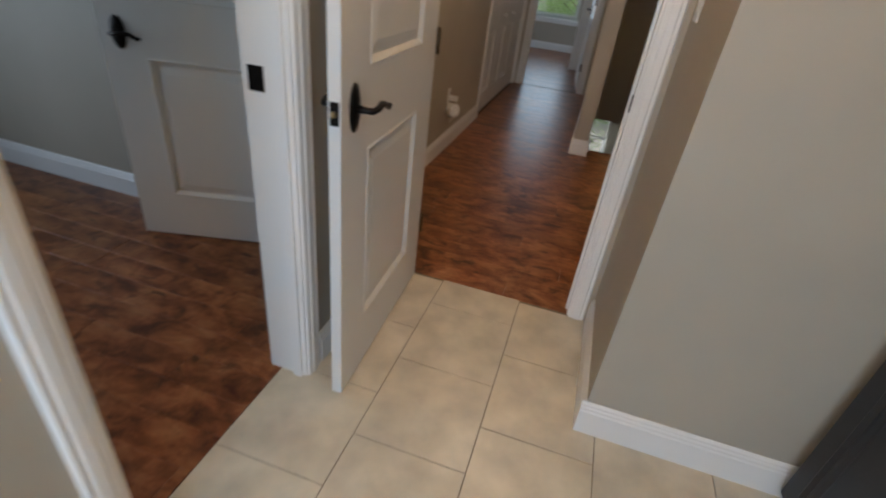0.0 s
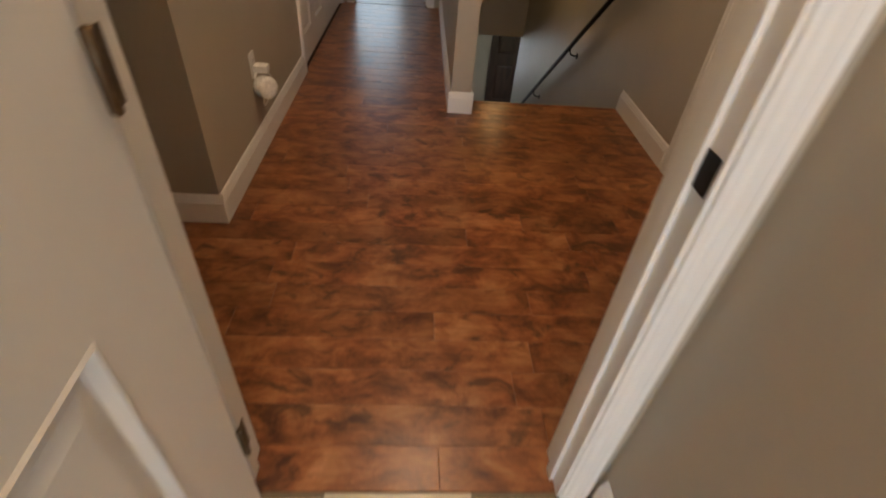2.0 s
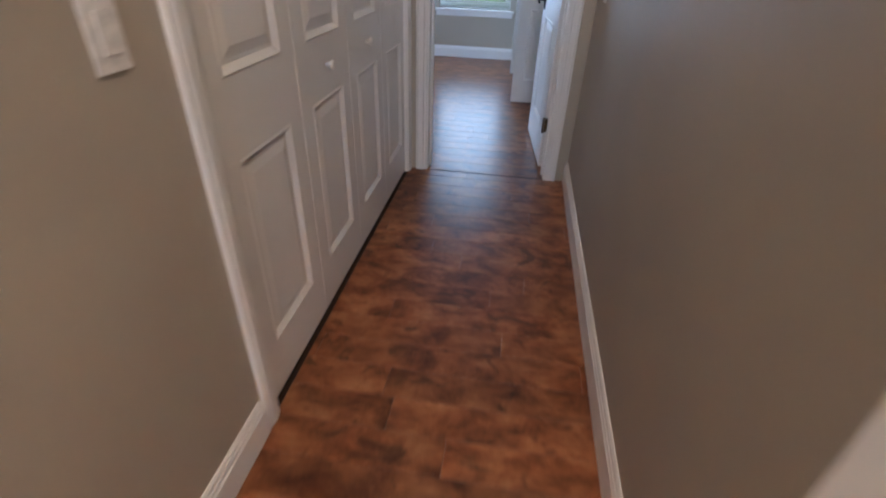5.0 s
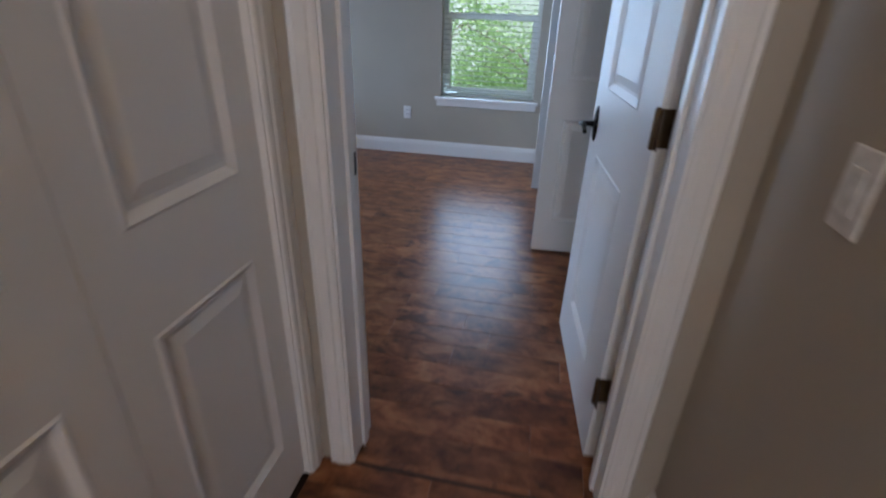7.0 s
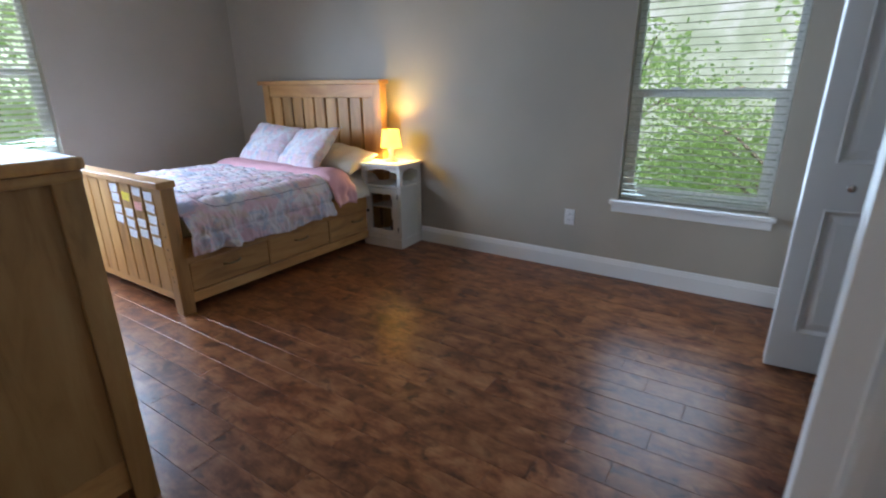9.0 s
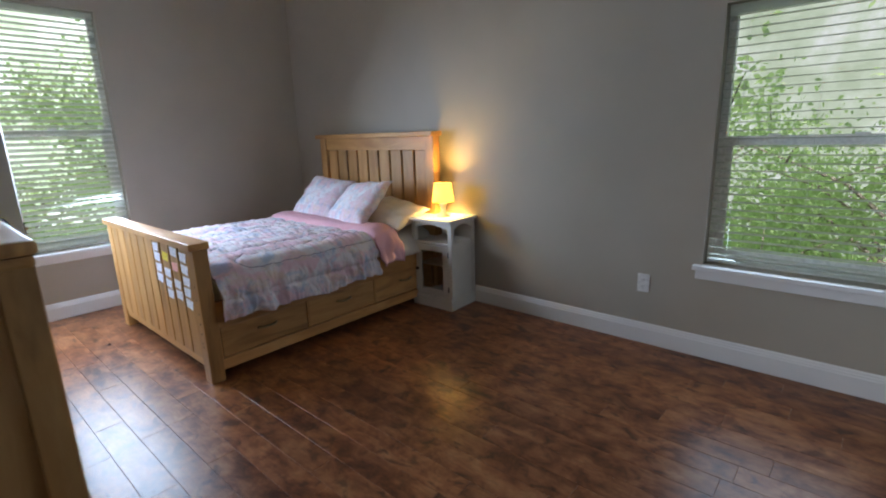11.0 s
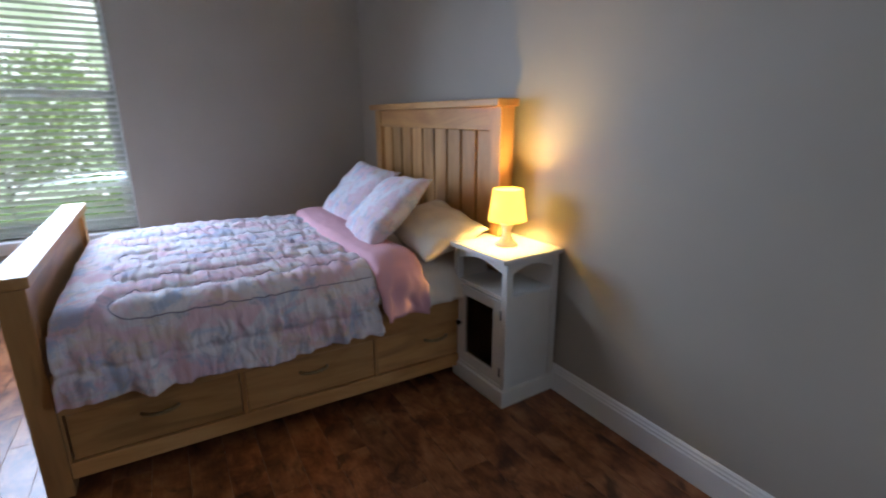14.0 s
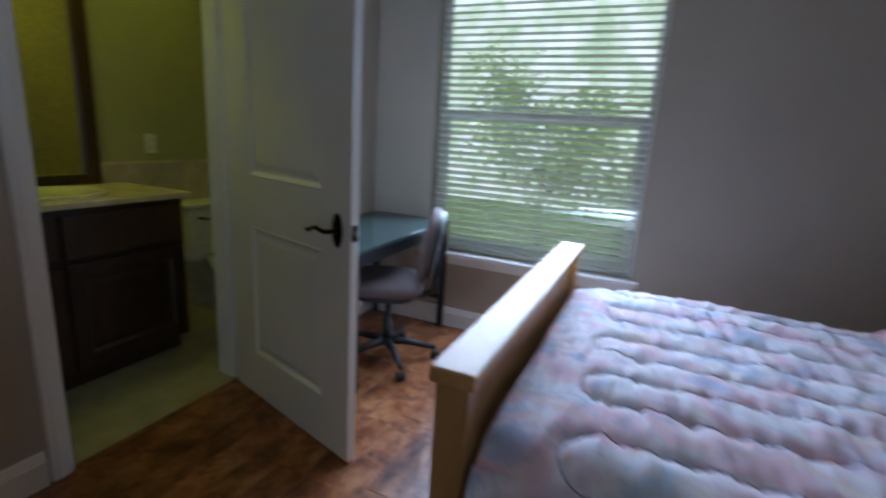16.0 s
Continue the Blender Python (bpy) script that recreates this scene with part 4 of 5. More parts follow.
# nightstand
ns = thing("nightstand", "white painted nightstand with glass door and open shelf", "nightstand", (-2.285, 8.40, 0), 3)
part("plinth", box((-0.20, -0.16, 0), (0.20, 0.17, 0.085), 0.006), M_WHITEWOOD, ns)
part("plinth_cap", box((-0.19, -0.15, 0.085), (0.19, 0.165, 0.10), 0.004), M_WHITEWOOD, ns)
part("top", box((-0.225, -0.185, 0.700), (0.215, 0.175, 0.722), 0.005), M_WHITEWOOD, ns)
for sx in (-1, 1):
    for y in (-0.15, 0.125):
        part("leg_post", box((sx * 0.1825 - 0.0175, y, 0.10), (sx * 0.1825 + 0.0175, y + 0.035, 0.700), 0.003), M_WHITEWOOD, ns)
    part("side_panel", box((sx * 0.185 - 0.006, -0.116, 0.10), (sx * 0.185 + 0.006, 0.126, 0.535), 0.002), M_WHITEWOOD, ns)
part("back_panel", box((-0.166, 0.140, 0.10), (0.166, 0.150, 0.70), 0), M_WHITEWOOD, ns)
part("shelf", box((-0.176, -0.146, 0.520), (0.176, 0.140, 0.538), 0.002), M_WHITEWOOD, ns)
part("inner_shelf", box((-0.166, -0.10, 0.335), (0.166, 0.140, 0.347), 0.002), M_WHITEWOOD, ns)


def arch(w, axis):
    bm = bmesh.new()
    n = 14
    front, back = [], []
    for k, store in ((-0.008, front), (0.008, back)):
        top = [bm.verts.new((w * (i / n - 0.5), k, 0.700)) for i in range(n + 1)]
        low = [bm.verts.new((w * (i / n - 0.5), k, 0.640 + 0.035 * math.sin(math.pi * i / n))) for i in range(n + 1)]
        store += [top, low]
    for i in range(n):
        bm.faces.new((front[0][i], front[0][i + 1], front[1][i + 1], front[1][i]))
        bm.faces.new((back[0][i], back[1][i], back[1][i + 1], back[0][i + 1]))
        bm.faces.new((front[1][i], front[1][i + 1], back[1][i + 1], back[1][i]))
    if axis == "y":
        bm.transform(Matrix.Rotation(radians(90), 4, "Z"))
    return bm


o = part("arched_apron", arch(0.33, "x"), M_WHITEWOOD, ns)
o.location = (0, -0.135, 0)
for sx in (-1, 1):
    o = part("arched_apron", arch(0.24, "y"), M_WHITEWOOD, ns)
    o.location = (sx * 0.185, 0.005, 0)
dw = new("door")
dw.parent = ns
for lo, hi in (((-0.163, -0.150, 0.105), (-0.108, -0.130, 0.515)), ((0.108, -0.150, 0.105), (0.163, -0.130, 0.515)), ((-0.108, -0.150, 0.105), (0.108, -0.130, 0.155)), ((-0.108, -0.150, 0.465), (0.108, -0.130, 0.515))):
    part("door_frame", box(lo, hi, 0.003), M_WHITEWOOD, dw)
part("glass", box((-0.108, -0.143, 0.155), (0.108, -0.140, 0.465), 0), M_GLASS, dw, "clear glass pane")
smooth(part("knob", lathe([(0.006, 0), (0.006, 0.010), (0.013, 0.014), (0.012, 0.022), (0.004, 0.025)], 14, Matrix.Translation((-0.140, -0.150, 0.31)) @ Matrix.Rotation(radians(90), 4, "X")), M_BLACK, dw, "dark metal knob"))
for z in (0.17, 0.45):
    part("hinge", box((0.160, -0.153, z - 0.022), (0.168, -0.148, z + 0.022), 0.001), M_BLACK, dw)
jar = tagged(smooth(part("jar", lathe([(0.04, 0), (0.05, 0.03), (0.05, 0.09), (0.03, 0.12), (0.03, 0.14)], 18), M_GREYFABRIC)), "dark round jar inside the nightstand", "jar")
jar.location = (-2.26, 8.42, 0.1)

tl = thing("table_lamp", "small lit table lamp with yellow glowing shade", "table lamp", (-2.27, 8.40, 0.722))
smooth(part("base", lathe([(0.052, 0), (0.052, 0.006), (0.036, 0.018), (0.022, 0.045), (0.020, 0.070), (0.030, 0.095), (0.034, 0.108), (0.012, 0.112)], 24), M_WHITE, tl, "white plastic lamp base"))
sh = bmesh.new()
ra, rb_ = [], []
for k in range(36):
    a = 2 * math.pi * k / 36
    ra.append(sh.verts.new((0.088 * math.cos(a), 0.088 * math.sin(a), 0.118)))
    rb_.append(sh.verts.new((0.068 * math.cos(a), 0.068 * math.sin(a), 0.262)))
for k in range(36):
    sh.faces.new((ra[k], ra[(k + 1) % 36], rb_[(k + 1) % 36], rb_[k]))
thicken(sh, 0.002)
smooth(part("shade", sh, M_SHADE, tl, "glowing yellow translucent shade"))

# chest of drawers beside the door
ch = thing("chest_of_drawers", "tall honey pine chest of drawers with knots", "dresser", (-1.565, 5.42, 0))
part("top", box((-0.40, -0.335, 1.115), (0.40, 0.335, 1.15), 0.012), M_PINEX, ch)
for sx in (-1, 1):
    part("side_panel", box((sx * 0.36 - 0.011, -0.27, 0.08), (sx * 0.36 + 0.011, 0.27, 1.115), 0.002), M_PINE, ch)
    for y in (-0.32, 0.25):
        part("corner_post", box((sx * 0.355 - 0.03, y, 0), (sx * 0.355 + 0.03, y + 0.075, 1.115), 0.005), M_PINE, ch)
    part("side_rail", box((sx * 0.36 - 0.016, -0.245, 0.08), (sx * 0.36 + 0.016, 0.25, 0.19), 0.003), M_PINEY, ch)
part("crown_moulding", box((-0.39, -0.325, 1.085), (0.39, 0.327, 1.115), 0.010), M_PINEX, ch)
part("back_panel", box((-0.34, -0.315, 0.08), (0.34, -0.300, 1.10), 0), M_PINE, ch)
part("base_rail", box((-0.325, 0.27, 0.05), (0.325, 0.32, 0.15), 0.004), M_PINEX, ch)
for k in range(4):
    z = 0.165 + k * 0.23
    d = part("drawer", box((-0.322, 0.0, z), (0.322, 0.318, z + 0.22), 0.006), M_PINEX, ch)
    for x in (-0.17, 0.17):
        smooth(part("knob", lathe([(0.008, 0), (0.008, 0.012), (0.018, 0.018), (0.016, 0.028), (0.005, 0.032)], 14, Matrix.Translation((x, 0.318, z + 0.11)) @ Matrix.Rotation(radians(-90), 4, "X")), M_BRASS, d))

# desk and chair in the corner
dk = thing("desk", "dark desk with glossy green-grey top and black legs", "desk", (-3.95, 5.40, 0))
part("desktop", box((-0.56, -0.30, 0.735), (0.56, 0.29, 0.755), 0.004), M_DESKTOP, dk)
part("apron", box((-0.54, 0.255, 0.665), (0.54, 0.275, 0.735), 0.003), M_BLACKPLASTIC, dk)
part("apron", box((-0.54, -0.28, 0.665), (0.54, -0.26, 0.735), 0.003), M_BLACKPLASTIC, dk)
for x in (-0.55, 0.515):
    for y in (-0.285, 0.245):
        part("leg", box((x, y, 0), (x + 0.035, y + 0.035, 0.735), 0.003), M_BLACKPLASTIC, dk)
    part("side_bar", box((x + 0.006, -0.25, 0.20), (x + 0.029, 0.245, 0.23), 0.002), M_BLACKPLASTIC, dk)

oc = thing("office_chair", "taupe fabric swivel office chair on black five-star base", "office chair", (-3.86, 5.60, 0), 20)


def cushion(sx, sy, sz, m):
    bm = bmesh.new()
    bmesh.ops.create_uvsphere(bm, u_segments=28, v_segments=16, radius=1)
    for v in bm.verts:
        c = v.co
        for k in range(3):
            c[k] = math.copysign(abs(c[k]) ** 0.55, c[k])
        v.co = Vector((c.x * sx, c.y * sy, c.z * sz))
    bm.transform(m)
    return bm


smooth(part("seat", cushion(0.235, 0.225, 0.045, Matrix.Translation((0, -0.02, 0.475))), M_GREYFABRIC, oc))
smooth(part("seat_pan", cushion(0.20, 0.19, 0.025, Matrix.Translation((0, -0.02, 0.425))), M_BLACKPLASTIC, oc))
smooth(part("backrest", cushion(0.20, 0.035, 0.20, Matrix.Translation((0, 0.225, 0.715)) @ Matrix.Rotation(radians(-10), 4, "X")), M_GREYFABRIC, oc))
smooth(part("back_shell", cushion(0.185, 0.022, 0.185, Matrix.Translation((0, 0.262, 0.715)) @ Matrix.Rotation(radians(-10), 4, "X")), M_BLACKPLASTIC, oc))
smooth(part("back_bracket", tube([(0, 0.05, 0.41), (0, 0.20, 0.41), (0, 0.265, 0.45), (0, 0.275, 0.60), (0, 0.27, 0.68)], 0.017, 8), M_BLACKPLASTIC, oc))
smooth(part("gas_column", lathe([(0.028, 0.09), (0.028, 0.25), (0.016, 0.25), (0.016, 0.41)], 16), M_BLACKPLASTIC, oc))
for k in range(5):
    a = radians(72 * k + 26)
    c, s = math.cos(a), math.sin(a)
    arm = smooth(part("base_arm", tube([(0.0, 0.0, 0.115), (0.12 * c, 0.12 * s, 0.11), (0.29 * c, 0.29 * s, 0.075)], [0.026, 0.022, 0.014], 8), M_BLACKPLASTIC, oc))
    mm = Matrix.Translation((0.29 * c, 0.29 * s, 0.027)) @ Matrix.Rotation(a, 4, "Z") @ Matrix.Rotation(radians(90), 4, "X")
    bmw = lathe([(0.010, -0.024), (0.026, -0.021), (0.027, -0.008), (0.020, -0.006), (0.020, 0.006), (0.027, 0.008), (0.026, 0.021), (0.010, 0.024)], 16, mm)
    smooth(part("caster", bmw, M_BLACKPLASTIC, arm))

# ---------- bathroom behind the open door ----------
va = thing("vanity", "dark espresso wooden bathroom vanity cabinet", "vanity", (-2.77, 4.27, 0))
part("carcass", box((-0.62, -0.27, 0.09), (0.62, 0.255, 0.89), 0.004), M_DARKWOOD, va)
part("toe_kick", box((-0.60, -0.25, 0), (0.60, 0.20, 0.09), 0), M_DARKWOOD, va)
for k, (a, b) in enumerate(((-0.60, -0.01), (0.01, 0.60))):
    o = part("cabinet_door", panelled(b - a, 0.52, 0.02, [(0.06, b - a - 0.06, 0.06, 0.46)]), M_DARKWOOD, va)
    o.location = (a, 0.265, 0.11)
    part("drawer_front", box((a, 0.255, 0.66), (b, 0.275, 0.86), 0.004), M_DARKWOOD, va)
ct = thing("countertop", "tan marble vanity countertop with oval basin", "countertop", (-2.77, 4.27, 0.05))
part("slab", box((-0.66, -0.282, 0.842), (0.64, 0.295, 0.872), 0.006), M_COUNTER, ct)
smooth(part("basin", lathe([(0.10, 0.873), (0.17, 0.880), (0.235, 0.888), (0.245, 0.890), (0.25, 0.884), (0.25, 0.872)], 36, Matrix.Diagonal((1.0, 0.8, 1, 1)) @ Matrix.Translation((-0.1, 0.02, 0))), M_PORCELAIN, ct, "cream oval basin rim"))
smooth(part("tap", tube([(-0.1, -0.22, 0.872), (-0.1, -0.22, 0.98), (-0.1, -0.19, 1.01), (-0.1, -0.12, 1.0), (-0.1, -0.10, 0.97)], 0.012, 10), M_BLACK, ct))
mi = thing("mirror", "large mirror in a dark wooden frame above the vanity", "mirror", (-2.77, 3.985, 0))
part("glass", box((-0.45, 0.002, 0.98), (0.45, 0.008, 1.95), 0), M_MIRROR, mi)
for lo, hi in (((-0.52, 0.001, 0.93), (-0.45, 0.03, 2.02)), ((0.45, 0.001, 0.93), (0.52, 0.03, 2.02)), ((-0.45, 0.001, 0.93), (0.45, 0.03, 0.98)), ((-0.45, 0.001, 1.95), (0.45, 0.03, 2.02))):
    part("frame_bar", box(lo, hi, 0.004), M_DARKWOOD, mi)
to = thing("toilet", "white porcelain toilet with tank and closed lid", "toilet", (-3.92, 4.0, 0))
part("tank", box((-0.21, 0.0, 0.38), (0.21, 0.19, 0.74), 0.03), M_PORCELAIN, to)
part("tank_lid", box((-0.225, -0.005, 0.742), (0.225, 0.205, 0.775), 0.012), M_PORCELAIN, to)
smooth(part("flush_lever", tube([(0.15, 0.19, 0.68), (0.15, 0.215, 0.68), (0.09, 0.22, 0.67)], 0.008, 8), M_BLACK, to))
smooth(part("bowl", lathe([(0.11, 0.0), (0.10, 0.08), (0.10, 0.18), (0.17, 0.33), (0.19, 0.385), (0.19, 0.40)], 28, Matrix.Translation((0, 0.40, 0)) @ Matrix.Diagonal((1, 1.25, 1, 1))), M_PORCELAIN, to))
smooth(part("seat", lathe([(0.19, 0.402), (0.195, 0.41), (0.19, 0.425), (0.05, 0.435)], 28, Matrix.Translation((0, 0.40, 0)) @ Matrix.Diagonal((1, 1.25, 1, 1))), M_PORCELAIN, to))
structure("chair_rail", box((-4.51, 3.985, 1.02), (-3.30, 4.0, 1.045), 0.004), M_COUNTER, "tan chair rail on the bathroom wall")


# ---------- plates, plugs and small fixtures ----------
def plate(name, label, m, kind):
    p = thing(name, label, kind)
    p.matrix_basis = m
    part("cover", box((-0.037, -0.006, -0.059), (0.037, 0, 0.059), 0.003), M_WHITE, p)
    if kind == "outlet":
        for z in (-0.021, 0.021):
            f = part("socket", box((-0.016, -0.0085, z - 0.014), (0.016, -0.006, z + 0.014), 0.002), M_WHITE, p)
            for x in (-0.006, 0.006):
                part("slot", box((x - 0.001, -0.009, z - 0.004), (x + 0.001, -0.0084, z + 0.006), 0), M_BLACKPLASTIC, f)
    else:
        part("rocker", box((-0.016, -0.010, -0.033), (0.016, -0.006, 0.033), 0.002), M_WHITE, p)
    return p


plate("outlet", "white duplex wall outlet above the baseboard", pose(-0.755, 8.586, 0.40), "outlet")
plate("outlet", "white wall outlet carrying a plugged device", pose(-0.015, 1.81, 0.43, 0, 0, 90), "outlet")
plate("light_switch", "white rocker light switch by the bedroom door", pose(0.995, 4.63, 1.11, 0, 0, -90), "switch")
plate("light_switch", "white light switch beside the closet casing", pose(-0.015, 2.72, 1.14, 0, 0, 90), "switch")
plate("outlet", "white wall outlet above the bathroom chair rail", pose(-3.62, 3.98, 1.15, 0, 0, 180), "outlet")
plate("light_switch", "white light switch in the tiled room", pose(1.285, -0.13, 1.33, 0, 0, -90), "switch")

wf = thing("wall_plug_router", "white round wireless device plugged into the hall outlet", "wireless router", (-0.015, 1.81, 0.40))
part("adapter", box((0.010, -0.028, 0.0), (0.075, 0.028, 0.034), 0.006), M_WHITE, wf)
smooth(part("body", lathe([(0.050, 0), (0.053, 0.006), (0.053, 0.052), (0.050, 0.058), (0.03, 0.060)], 28, Matrix.Translation((0.030, 0.0, -0.075)) @ Vector((0.80, -0.58, 0.12)).to_track_quat("Z", "Y").to_matrix().to_4x4()), M_WHITE, wf))
smooth(part("holder", tube([(0.02, -0.03, 0.0), (0.018, -0.06, -0.05), (0.018, -0.03, -0.115), (0.018, 0.02, -0.10)], 0.006, 8), M_WHITE, wf))
smooth(part("cable", tube([(0.06, 0.02, 0.005), (0.075, 0.05, -0.06), (0.05, 0.045, -0.14), (0.03, 0.0, -0.175), (0.035, -0.03, -0.15), (0.045, -0.035, -0.1)], 0.0022, 8), M_WHITE, wf, "thin white cable"))

pl = thing("pendant_lamp", "lit glass pendant lamp hanging over the stairs", "pendant lamp", (1.58, 4.2, 0))
smooth(part("canopy", lathe([(0.06, 2.875), (0.06, 2.898)], 20), M_BRASS, pl))
smooth(part("stem", lathe([(0.005, 1.12), (0.005, 2.88)], 8), M_BRASS, pl))
smooth(part("cap", lathe([(0.03, 1.05), (0.045, 1.07), (0.02, 1.12)], 20), M_BRASS, pl))
smooth(part("glass_shade", lathe([(0.03, 0.80), (0.07, 0.83), (0.095, 0.90), (0.09, 0.97), (0.045, 1.05)], 24), M_GLOBE, pl, "glowing amber glass shade"))


# unseen fixtures, assumed overhead from the tone of the rooms' light
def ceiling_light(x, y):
    c = thing("ceiling_light", "round flush ceiling light with warm diffuser, unseen and assumed", "ceiling light", (x, y, 0), 0, "ceiling lights")
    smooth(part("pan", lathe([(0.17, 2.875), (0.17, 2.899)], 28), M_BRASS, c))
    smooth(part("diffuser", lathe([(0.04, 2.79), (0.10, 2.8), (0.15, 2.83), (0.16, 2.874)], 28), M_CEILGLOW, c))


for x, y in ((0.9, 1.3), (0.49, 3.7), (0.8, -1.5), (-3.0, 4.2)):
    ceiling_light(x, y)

# dark cabinet standing at the wall of the tiled room
cb = thing("dark_cabinet", "black painted cabinet against the tiled room wall", "cabinet", (2.32, -0.95, 0), 0)
part("body", box((-0.42, -0.26, 0.06), (0.50, 0.255, 0.86), 0.008), M_BLACKPLASTIC, cb)
part("plinth", box((-0.40, -0.24, 0), (0.48, 0.24, 0.06), 0), M_BLACKPLASTIC, cb)
part("top", box((-0.435, -0.275, 0.86), (0.515, 0.26, 0.885), 0.006), M_BLACKPLASTIC, cb)
o = part("side_panel", panelled(0.46, 0.74, 0.012, [(0.06, 0.40, 0.06, 0.68)]), M_BLACKPLASTIC, cb)
o.matrix_basis = pose(-0.427, 0.23, 0.09, 0, 0, -90)

# lower floor
fd = thing("front_door", "dark stained wooden front door on the lower floor", "door", (2.62, 8.795, -2.72))
part("door_leaf", panelled(0.62, 2.03, 0.04, [(0.12, 0.50, 0.2, 0.9), (0.12, 0.50, 1.1, 1.85)]), M_DARKWOOD, fd)
fd.matrix_basis = pose(2.15, 8.775, -2.72)

# ---------- outdoors ----------
structure("ground", box((-260, -260, -3.2), (260, 260, -3.0), 0), M_GRASS, "green lawn around the house")
structure("road", box((-16.5, -120, -3.0), (-11.0, 120, -2.985), 0), M_PAVE, "pale concrete street in front of the house")
structure("pavement", box((-9.8, -120, -3.0), (-8.6, 120, -2.96), 0), M_PAVE, "pale concrete pavement along the lawn")
structure("driveway", box((0.8, 10.6, -3.0), (5.5, 60, -2.98), 0), M_PAVE, "pale concrete driveway")


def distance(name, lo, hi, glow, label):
    """A glowing sheet with far woods, haze and bright sky painted in, added to brighten the window view."""
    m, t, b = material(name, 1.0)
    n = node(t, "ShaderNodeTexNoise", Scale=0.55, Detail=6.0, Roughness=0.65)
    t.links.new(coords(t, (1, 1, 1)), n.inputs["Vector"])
    # haze and sky brightness are put into the glow colour
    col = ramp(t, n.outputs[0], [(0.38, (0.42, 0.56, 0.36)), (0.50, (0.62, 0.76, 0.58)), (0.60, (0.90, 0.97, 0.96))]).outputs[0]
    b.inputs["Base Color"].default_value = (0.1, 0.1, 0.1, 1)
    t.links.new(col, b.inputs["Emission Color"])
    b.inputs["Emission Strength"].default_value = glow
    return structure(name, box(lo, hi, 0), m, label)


distance("backdrop_north", (-22, 26, -3), (24, 26.2, 13), 0.52, "glowing backdrop sheet with pale hazy green woods painted in")
distance("backdrop_west", (-34.2, -22, -3), (-34, 34, 15), 1.5, "glowing backdrop sheet with pale hazy green woods painted in")


def tree(x, y, h, spread, n_leaf, seed, leaf=0.10, lean=(0, 0), low=0.3):
    rnd = random.Random(seed)
    t = thing("tree", "leafy green tree with grey branching trunk", "tree", (x, y, -3.0), 0, "garden trees")
    wood = bmesh.new()

    def add(bm2):
        me = bpy.data.meshes.new("tmp")
        bm2.to_mesh(me)
        bm2.free()
        wood.from_mesh(me)
        bpy.data.meshes.remove(me)
    tips = []
    trunk = [(lean[0] * k / 4, lean[1] * k / 4, h * 0.6 * k / 4) for k in range(5)]
    add(tube(trunk, [0.035 * h / 2.2, 0.05, 0.045, 0.04, 0.03], 8))
    for k in range(16):
        z0 = h * (low * 0.6 + (0.62 - low * 0.6) * rnd.random())
        f = z0 / (h * 0.6)
        base = Vector((lean[0] * f, lean[1] * f, z0))
        a = rnd.random() * 2 * math.pi
        L = spread * (0.5 + 0.6 * rnd.random())
        tip = base + Vector((math.cos(a) * L, math.sin(a) * L, L * (0.35 + 0.8 * rnd.random())))
        mid = base.lerp(tip, 0.5) + Vector((rnd.uniform(-0.15, 0.15), rnd.uniform(-0.15, 0.15), 0.15))
        add(tube([base, mid, tip], [0.03, 0.02, 0.007], 6))
        tips += [mid, tip, base.lerp(tip, 0.75)]
        for j in range(3):
            b2 = base.lerp(tip, 0.4 + 0.2 * j)
            t2 = b2 + Vector((rnd.uniform(-1, 1), rnd.uniform(-1, 1), rnd.uniform(0, 0.9))) * spread * 0.4
            add(tube([b2, b2.lerp(t2, 0.5) + Vector((0, 0, 0.05)), t2], [0.012, 0.009, 0.004], 5))
            tips += [t2, b2.lerp(t2, 0.6)]
    part("trunk", wood, M_BARK, t)
    verts, faces = [], []
    for k in range(n_leaf):
        c = Vector(rnd.choice(tips)) + Vector((rnd.gauss(0, 1), rnd.gauss(0, 1), rnd.gauss(0, 0.8))) * spread * 0.16
        d = Vector((rnd.gauss(0, 1), rnd.gauss(0, 1), rnd.gauss(0, 0.6))).normalized() * leaf * rnd.uniform(0.6, 1.2)
        e = d.cross(Vector((rnd.gauss(0, 1), rnd.gauss(0, 1), rnd.gauss(0, 1)))).normalized() * leaf * 0.32
        i = len(verts)
        verts += [c - d * 0.5, c + e, c + d * 0.5 + Vector((0, 0, -0.01)), c - e]
        faces.append((i, i + 1, i + 2, i + 3))
    me = bpy.data.meshes.new("crown")
    me.from_pydata(verts, [], faces)
    me.materials.append(M_LEAF)
    cr = new("crown", me)
    cr.parent = t
    return t


tree(0.30, 11.9, 6.6, 1.9, 22000, 3, 0.065, (0.7, 0.2))
tree(-1.9, 13.6, 6.2, 1.8, 6000, 8, 0.12)
tree(2.4, 14.5, 6.8, 2.0, 6000, 12, 0.13)
tree(-0.5, 10.6, 3.9, 0.8, 4500, 17, 0.05, (0, 0), 0.1)
tree(-19.5, 3.0, 8.5, 3.0, 3800, 33, 0.24)
tree(-21.0, 11.0, 8.0, 3.0, 3800, 35, 0.24)
tree(-18.5, 7.5, 3.4, 2.4, 3200, 39, 0.22, (0, 0), 0.05)
tree(-20.5, 16.0, 9.0, 3.2, 6000, 41, 0.25)
tree(0.9, 11.2, 3.2, 0.9, 5000, 44, 0.05, (0, 0), 0.05)

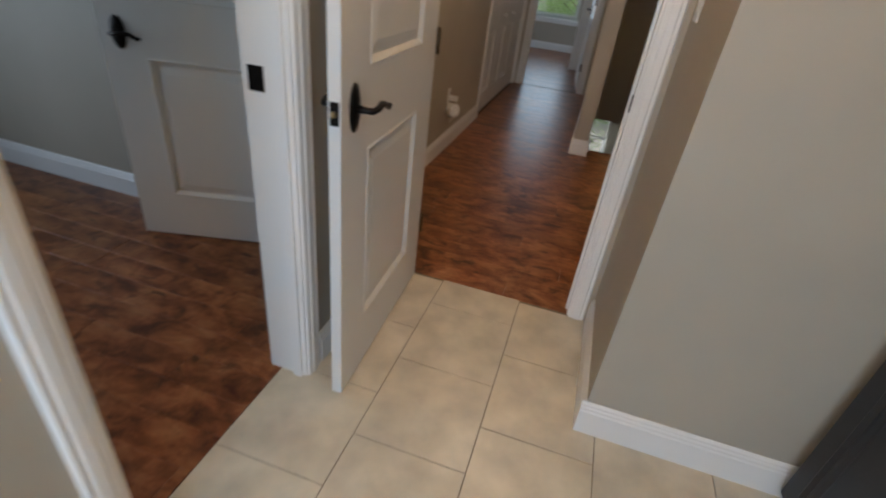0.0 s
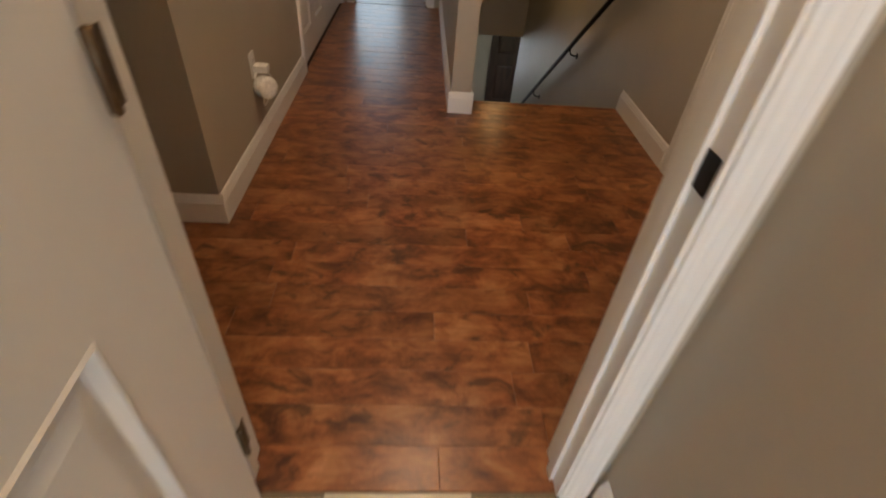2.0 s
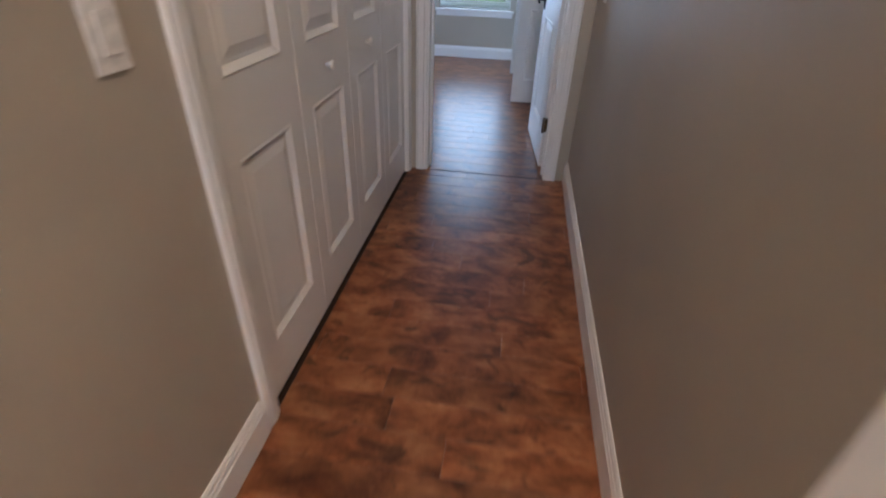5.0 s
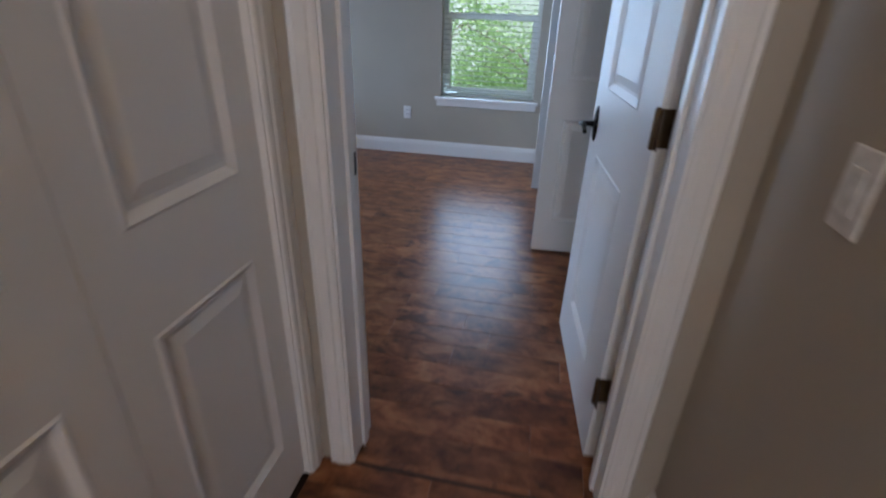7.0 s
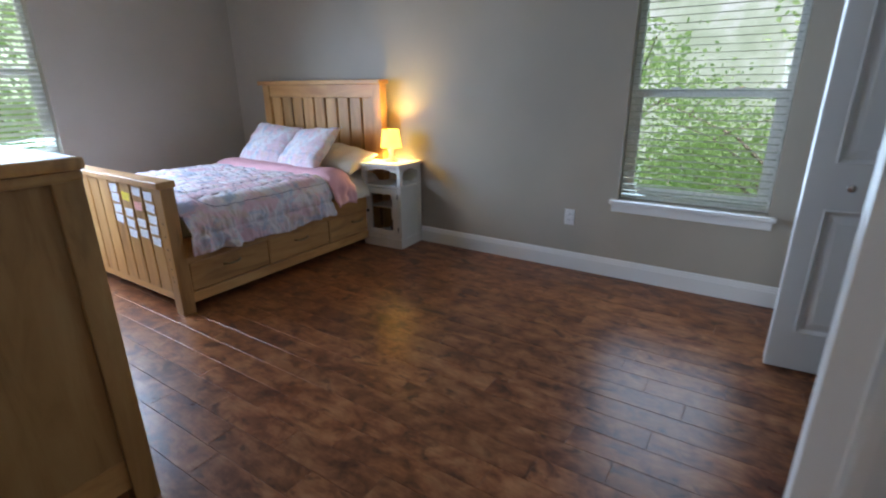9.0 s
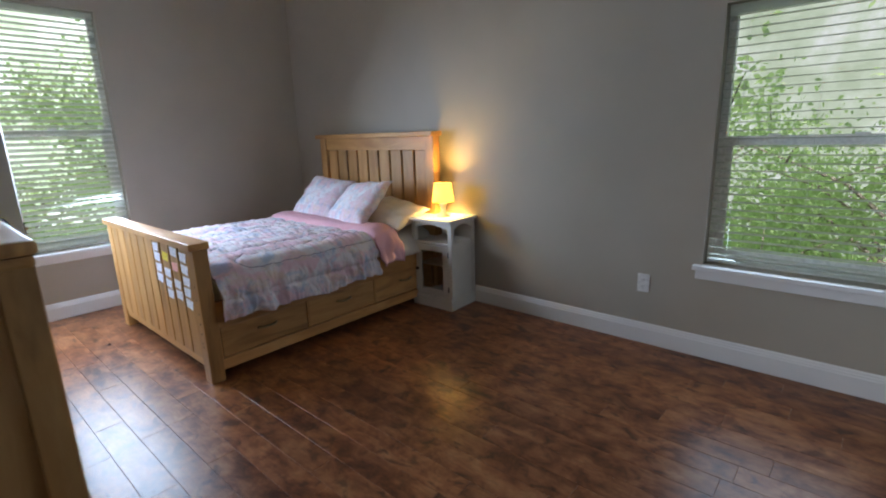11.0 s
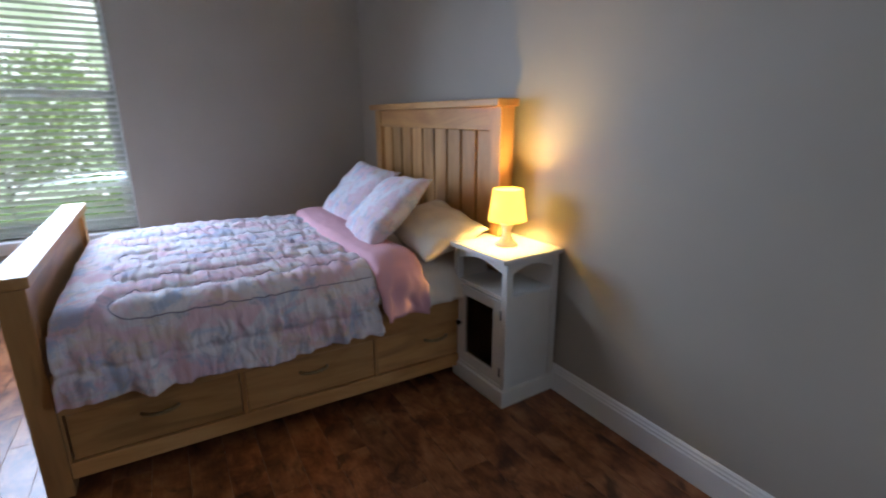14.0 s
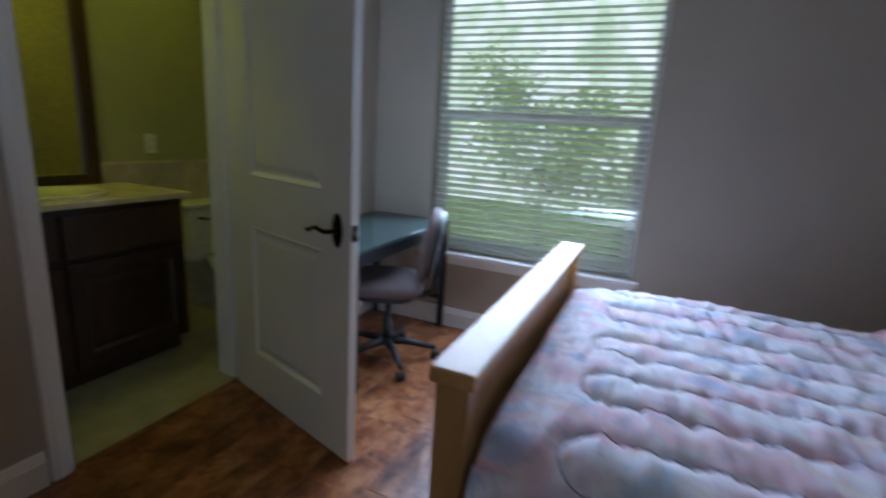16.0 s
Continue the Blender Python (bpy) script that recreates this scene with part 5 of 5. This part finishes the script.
# ---------- floors, board by board ----------
def boards(name, label, x0, x1, y0, y1, seed, width=0.127):
    fl = tagged(new(name), label, kind="structure")
    rnd = random.Random(seed)
    k0 = math.floor(y0 / width)
    k = k0
    while k * width < y1 - 0.004:
        a, b = max(y0, k * width), min(y1, (k + 1) * width)
        row = random.Random(1000 + k)
        x = -8.0 + row.random()
        while x < x1:
            n = x + row.choice((0.45, 0.7, 0.95, 1.2, 1.25))
            p, q = max(x, x0), min(n, x1)
            if q - p > 0.02 and b - a > 0.004:
                g = 0.0003
                top = -0.0006 * row.random()
                me = bpy.data.meshes.new("plank")
                e = 0.0014
                lo, hi = (p + g, a + g), (q - g, b - g)
                v = [(lo[0], lo[1], -0.016), (hi[0], lo[1], -0.016), (hi[0], hi[1], -0.016), (lo[0], hi[1], -0.016),
                     (lo[0], lo[1], top - 0.0010), (hi[0], lo[1], top - 0.0010), (hi[0], hi[1], top - 0.0010), (lo[0], hi[1], top - 0.0010),
                     (lo[0] + e, lo[1] + e, top), (hi[0] - e, lo[1] + e, top), (hi[0] - e, hi[1] - e, top), (lo[0] + e, hi[1] - e, top)]
                f = [(8, 9, 10, 11)]
                for i in range(4):
                    j = (i + 1) % 4
                    f += [(i, j, 4 + j, 4 + i), (4 + i, 4 + j, 8 + j, 8 + i)]
                me.from_pydata(v, [], f)
                me.materials.append(M_PLANK)
                o = new("plank", me)
                o.parent = fl
            x = n
        k += 1
    return fl


BOARDS = "reddish brown hand-scraped wooden plank floor"
boards("floor_bedroom", BOARDS, -4.525, 0.995, 4.925, 8.586, 1)
boards("floor_hall", BOARDS, -0.015, 0.995, 2.366, 4.915, 2)
boards("floor_landing", BOARDS, -2.0, 2.165, 0.0, 2.366, 3)
boards("floor_stair_head", BOARDS, 1.12, 2.165, 2.366, 2.535, 4)
boards("floor_side_room", BOARDS, -2.6, 0.205, -3.3, -0.01, 5)

tl_floor = tagged(new("floor_tile_room"), "cream stone tile floor with thin joints", kind="structure")
P = 0.3835
structure("grout_bed", box((0.205, -3.3, -0.016), (3.08, -0.001, -0.0035), 0), M_GROUT, "brown grout bed between the tiles")
for i in range(8):
    xa = 0.579 + (i - 1) * P
    off = -0.205 if i % 2 == 1 else -0.40
    for j in range(-1, 9):
        yb = off - (j - 0) * P
        p, q, a, b = max(0.207, xa), min(3.08, xa + P), max(-3.3, yb - P), min(-0.002, yb)
        if q - p > 0.02 and b - a > 0.02:
            part("tile", box((p + 0.0018, a + 0.0018, -0.012), (q - 0.0018, b - 0.0018, 0.0), 0.0012), M_TILE, tl_floor)
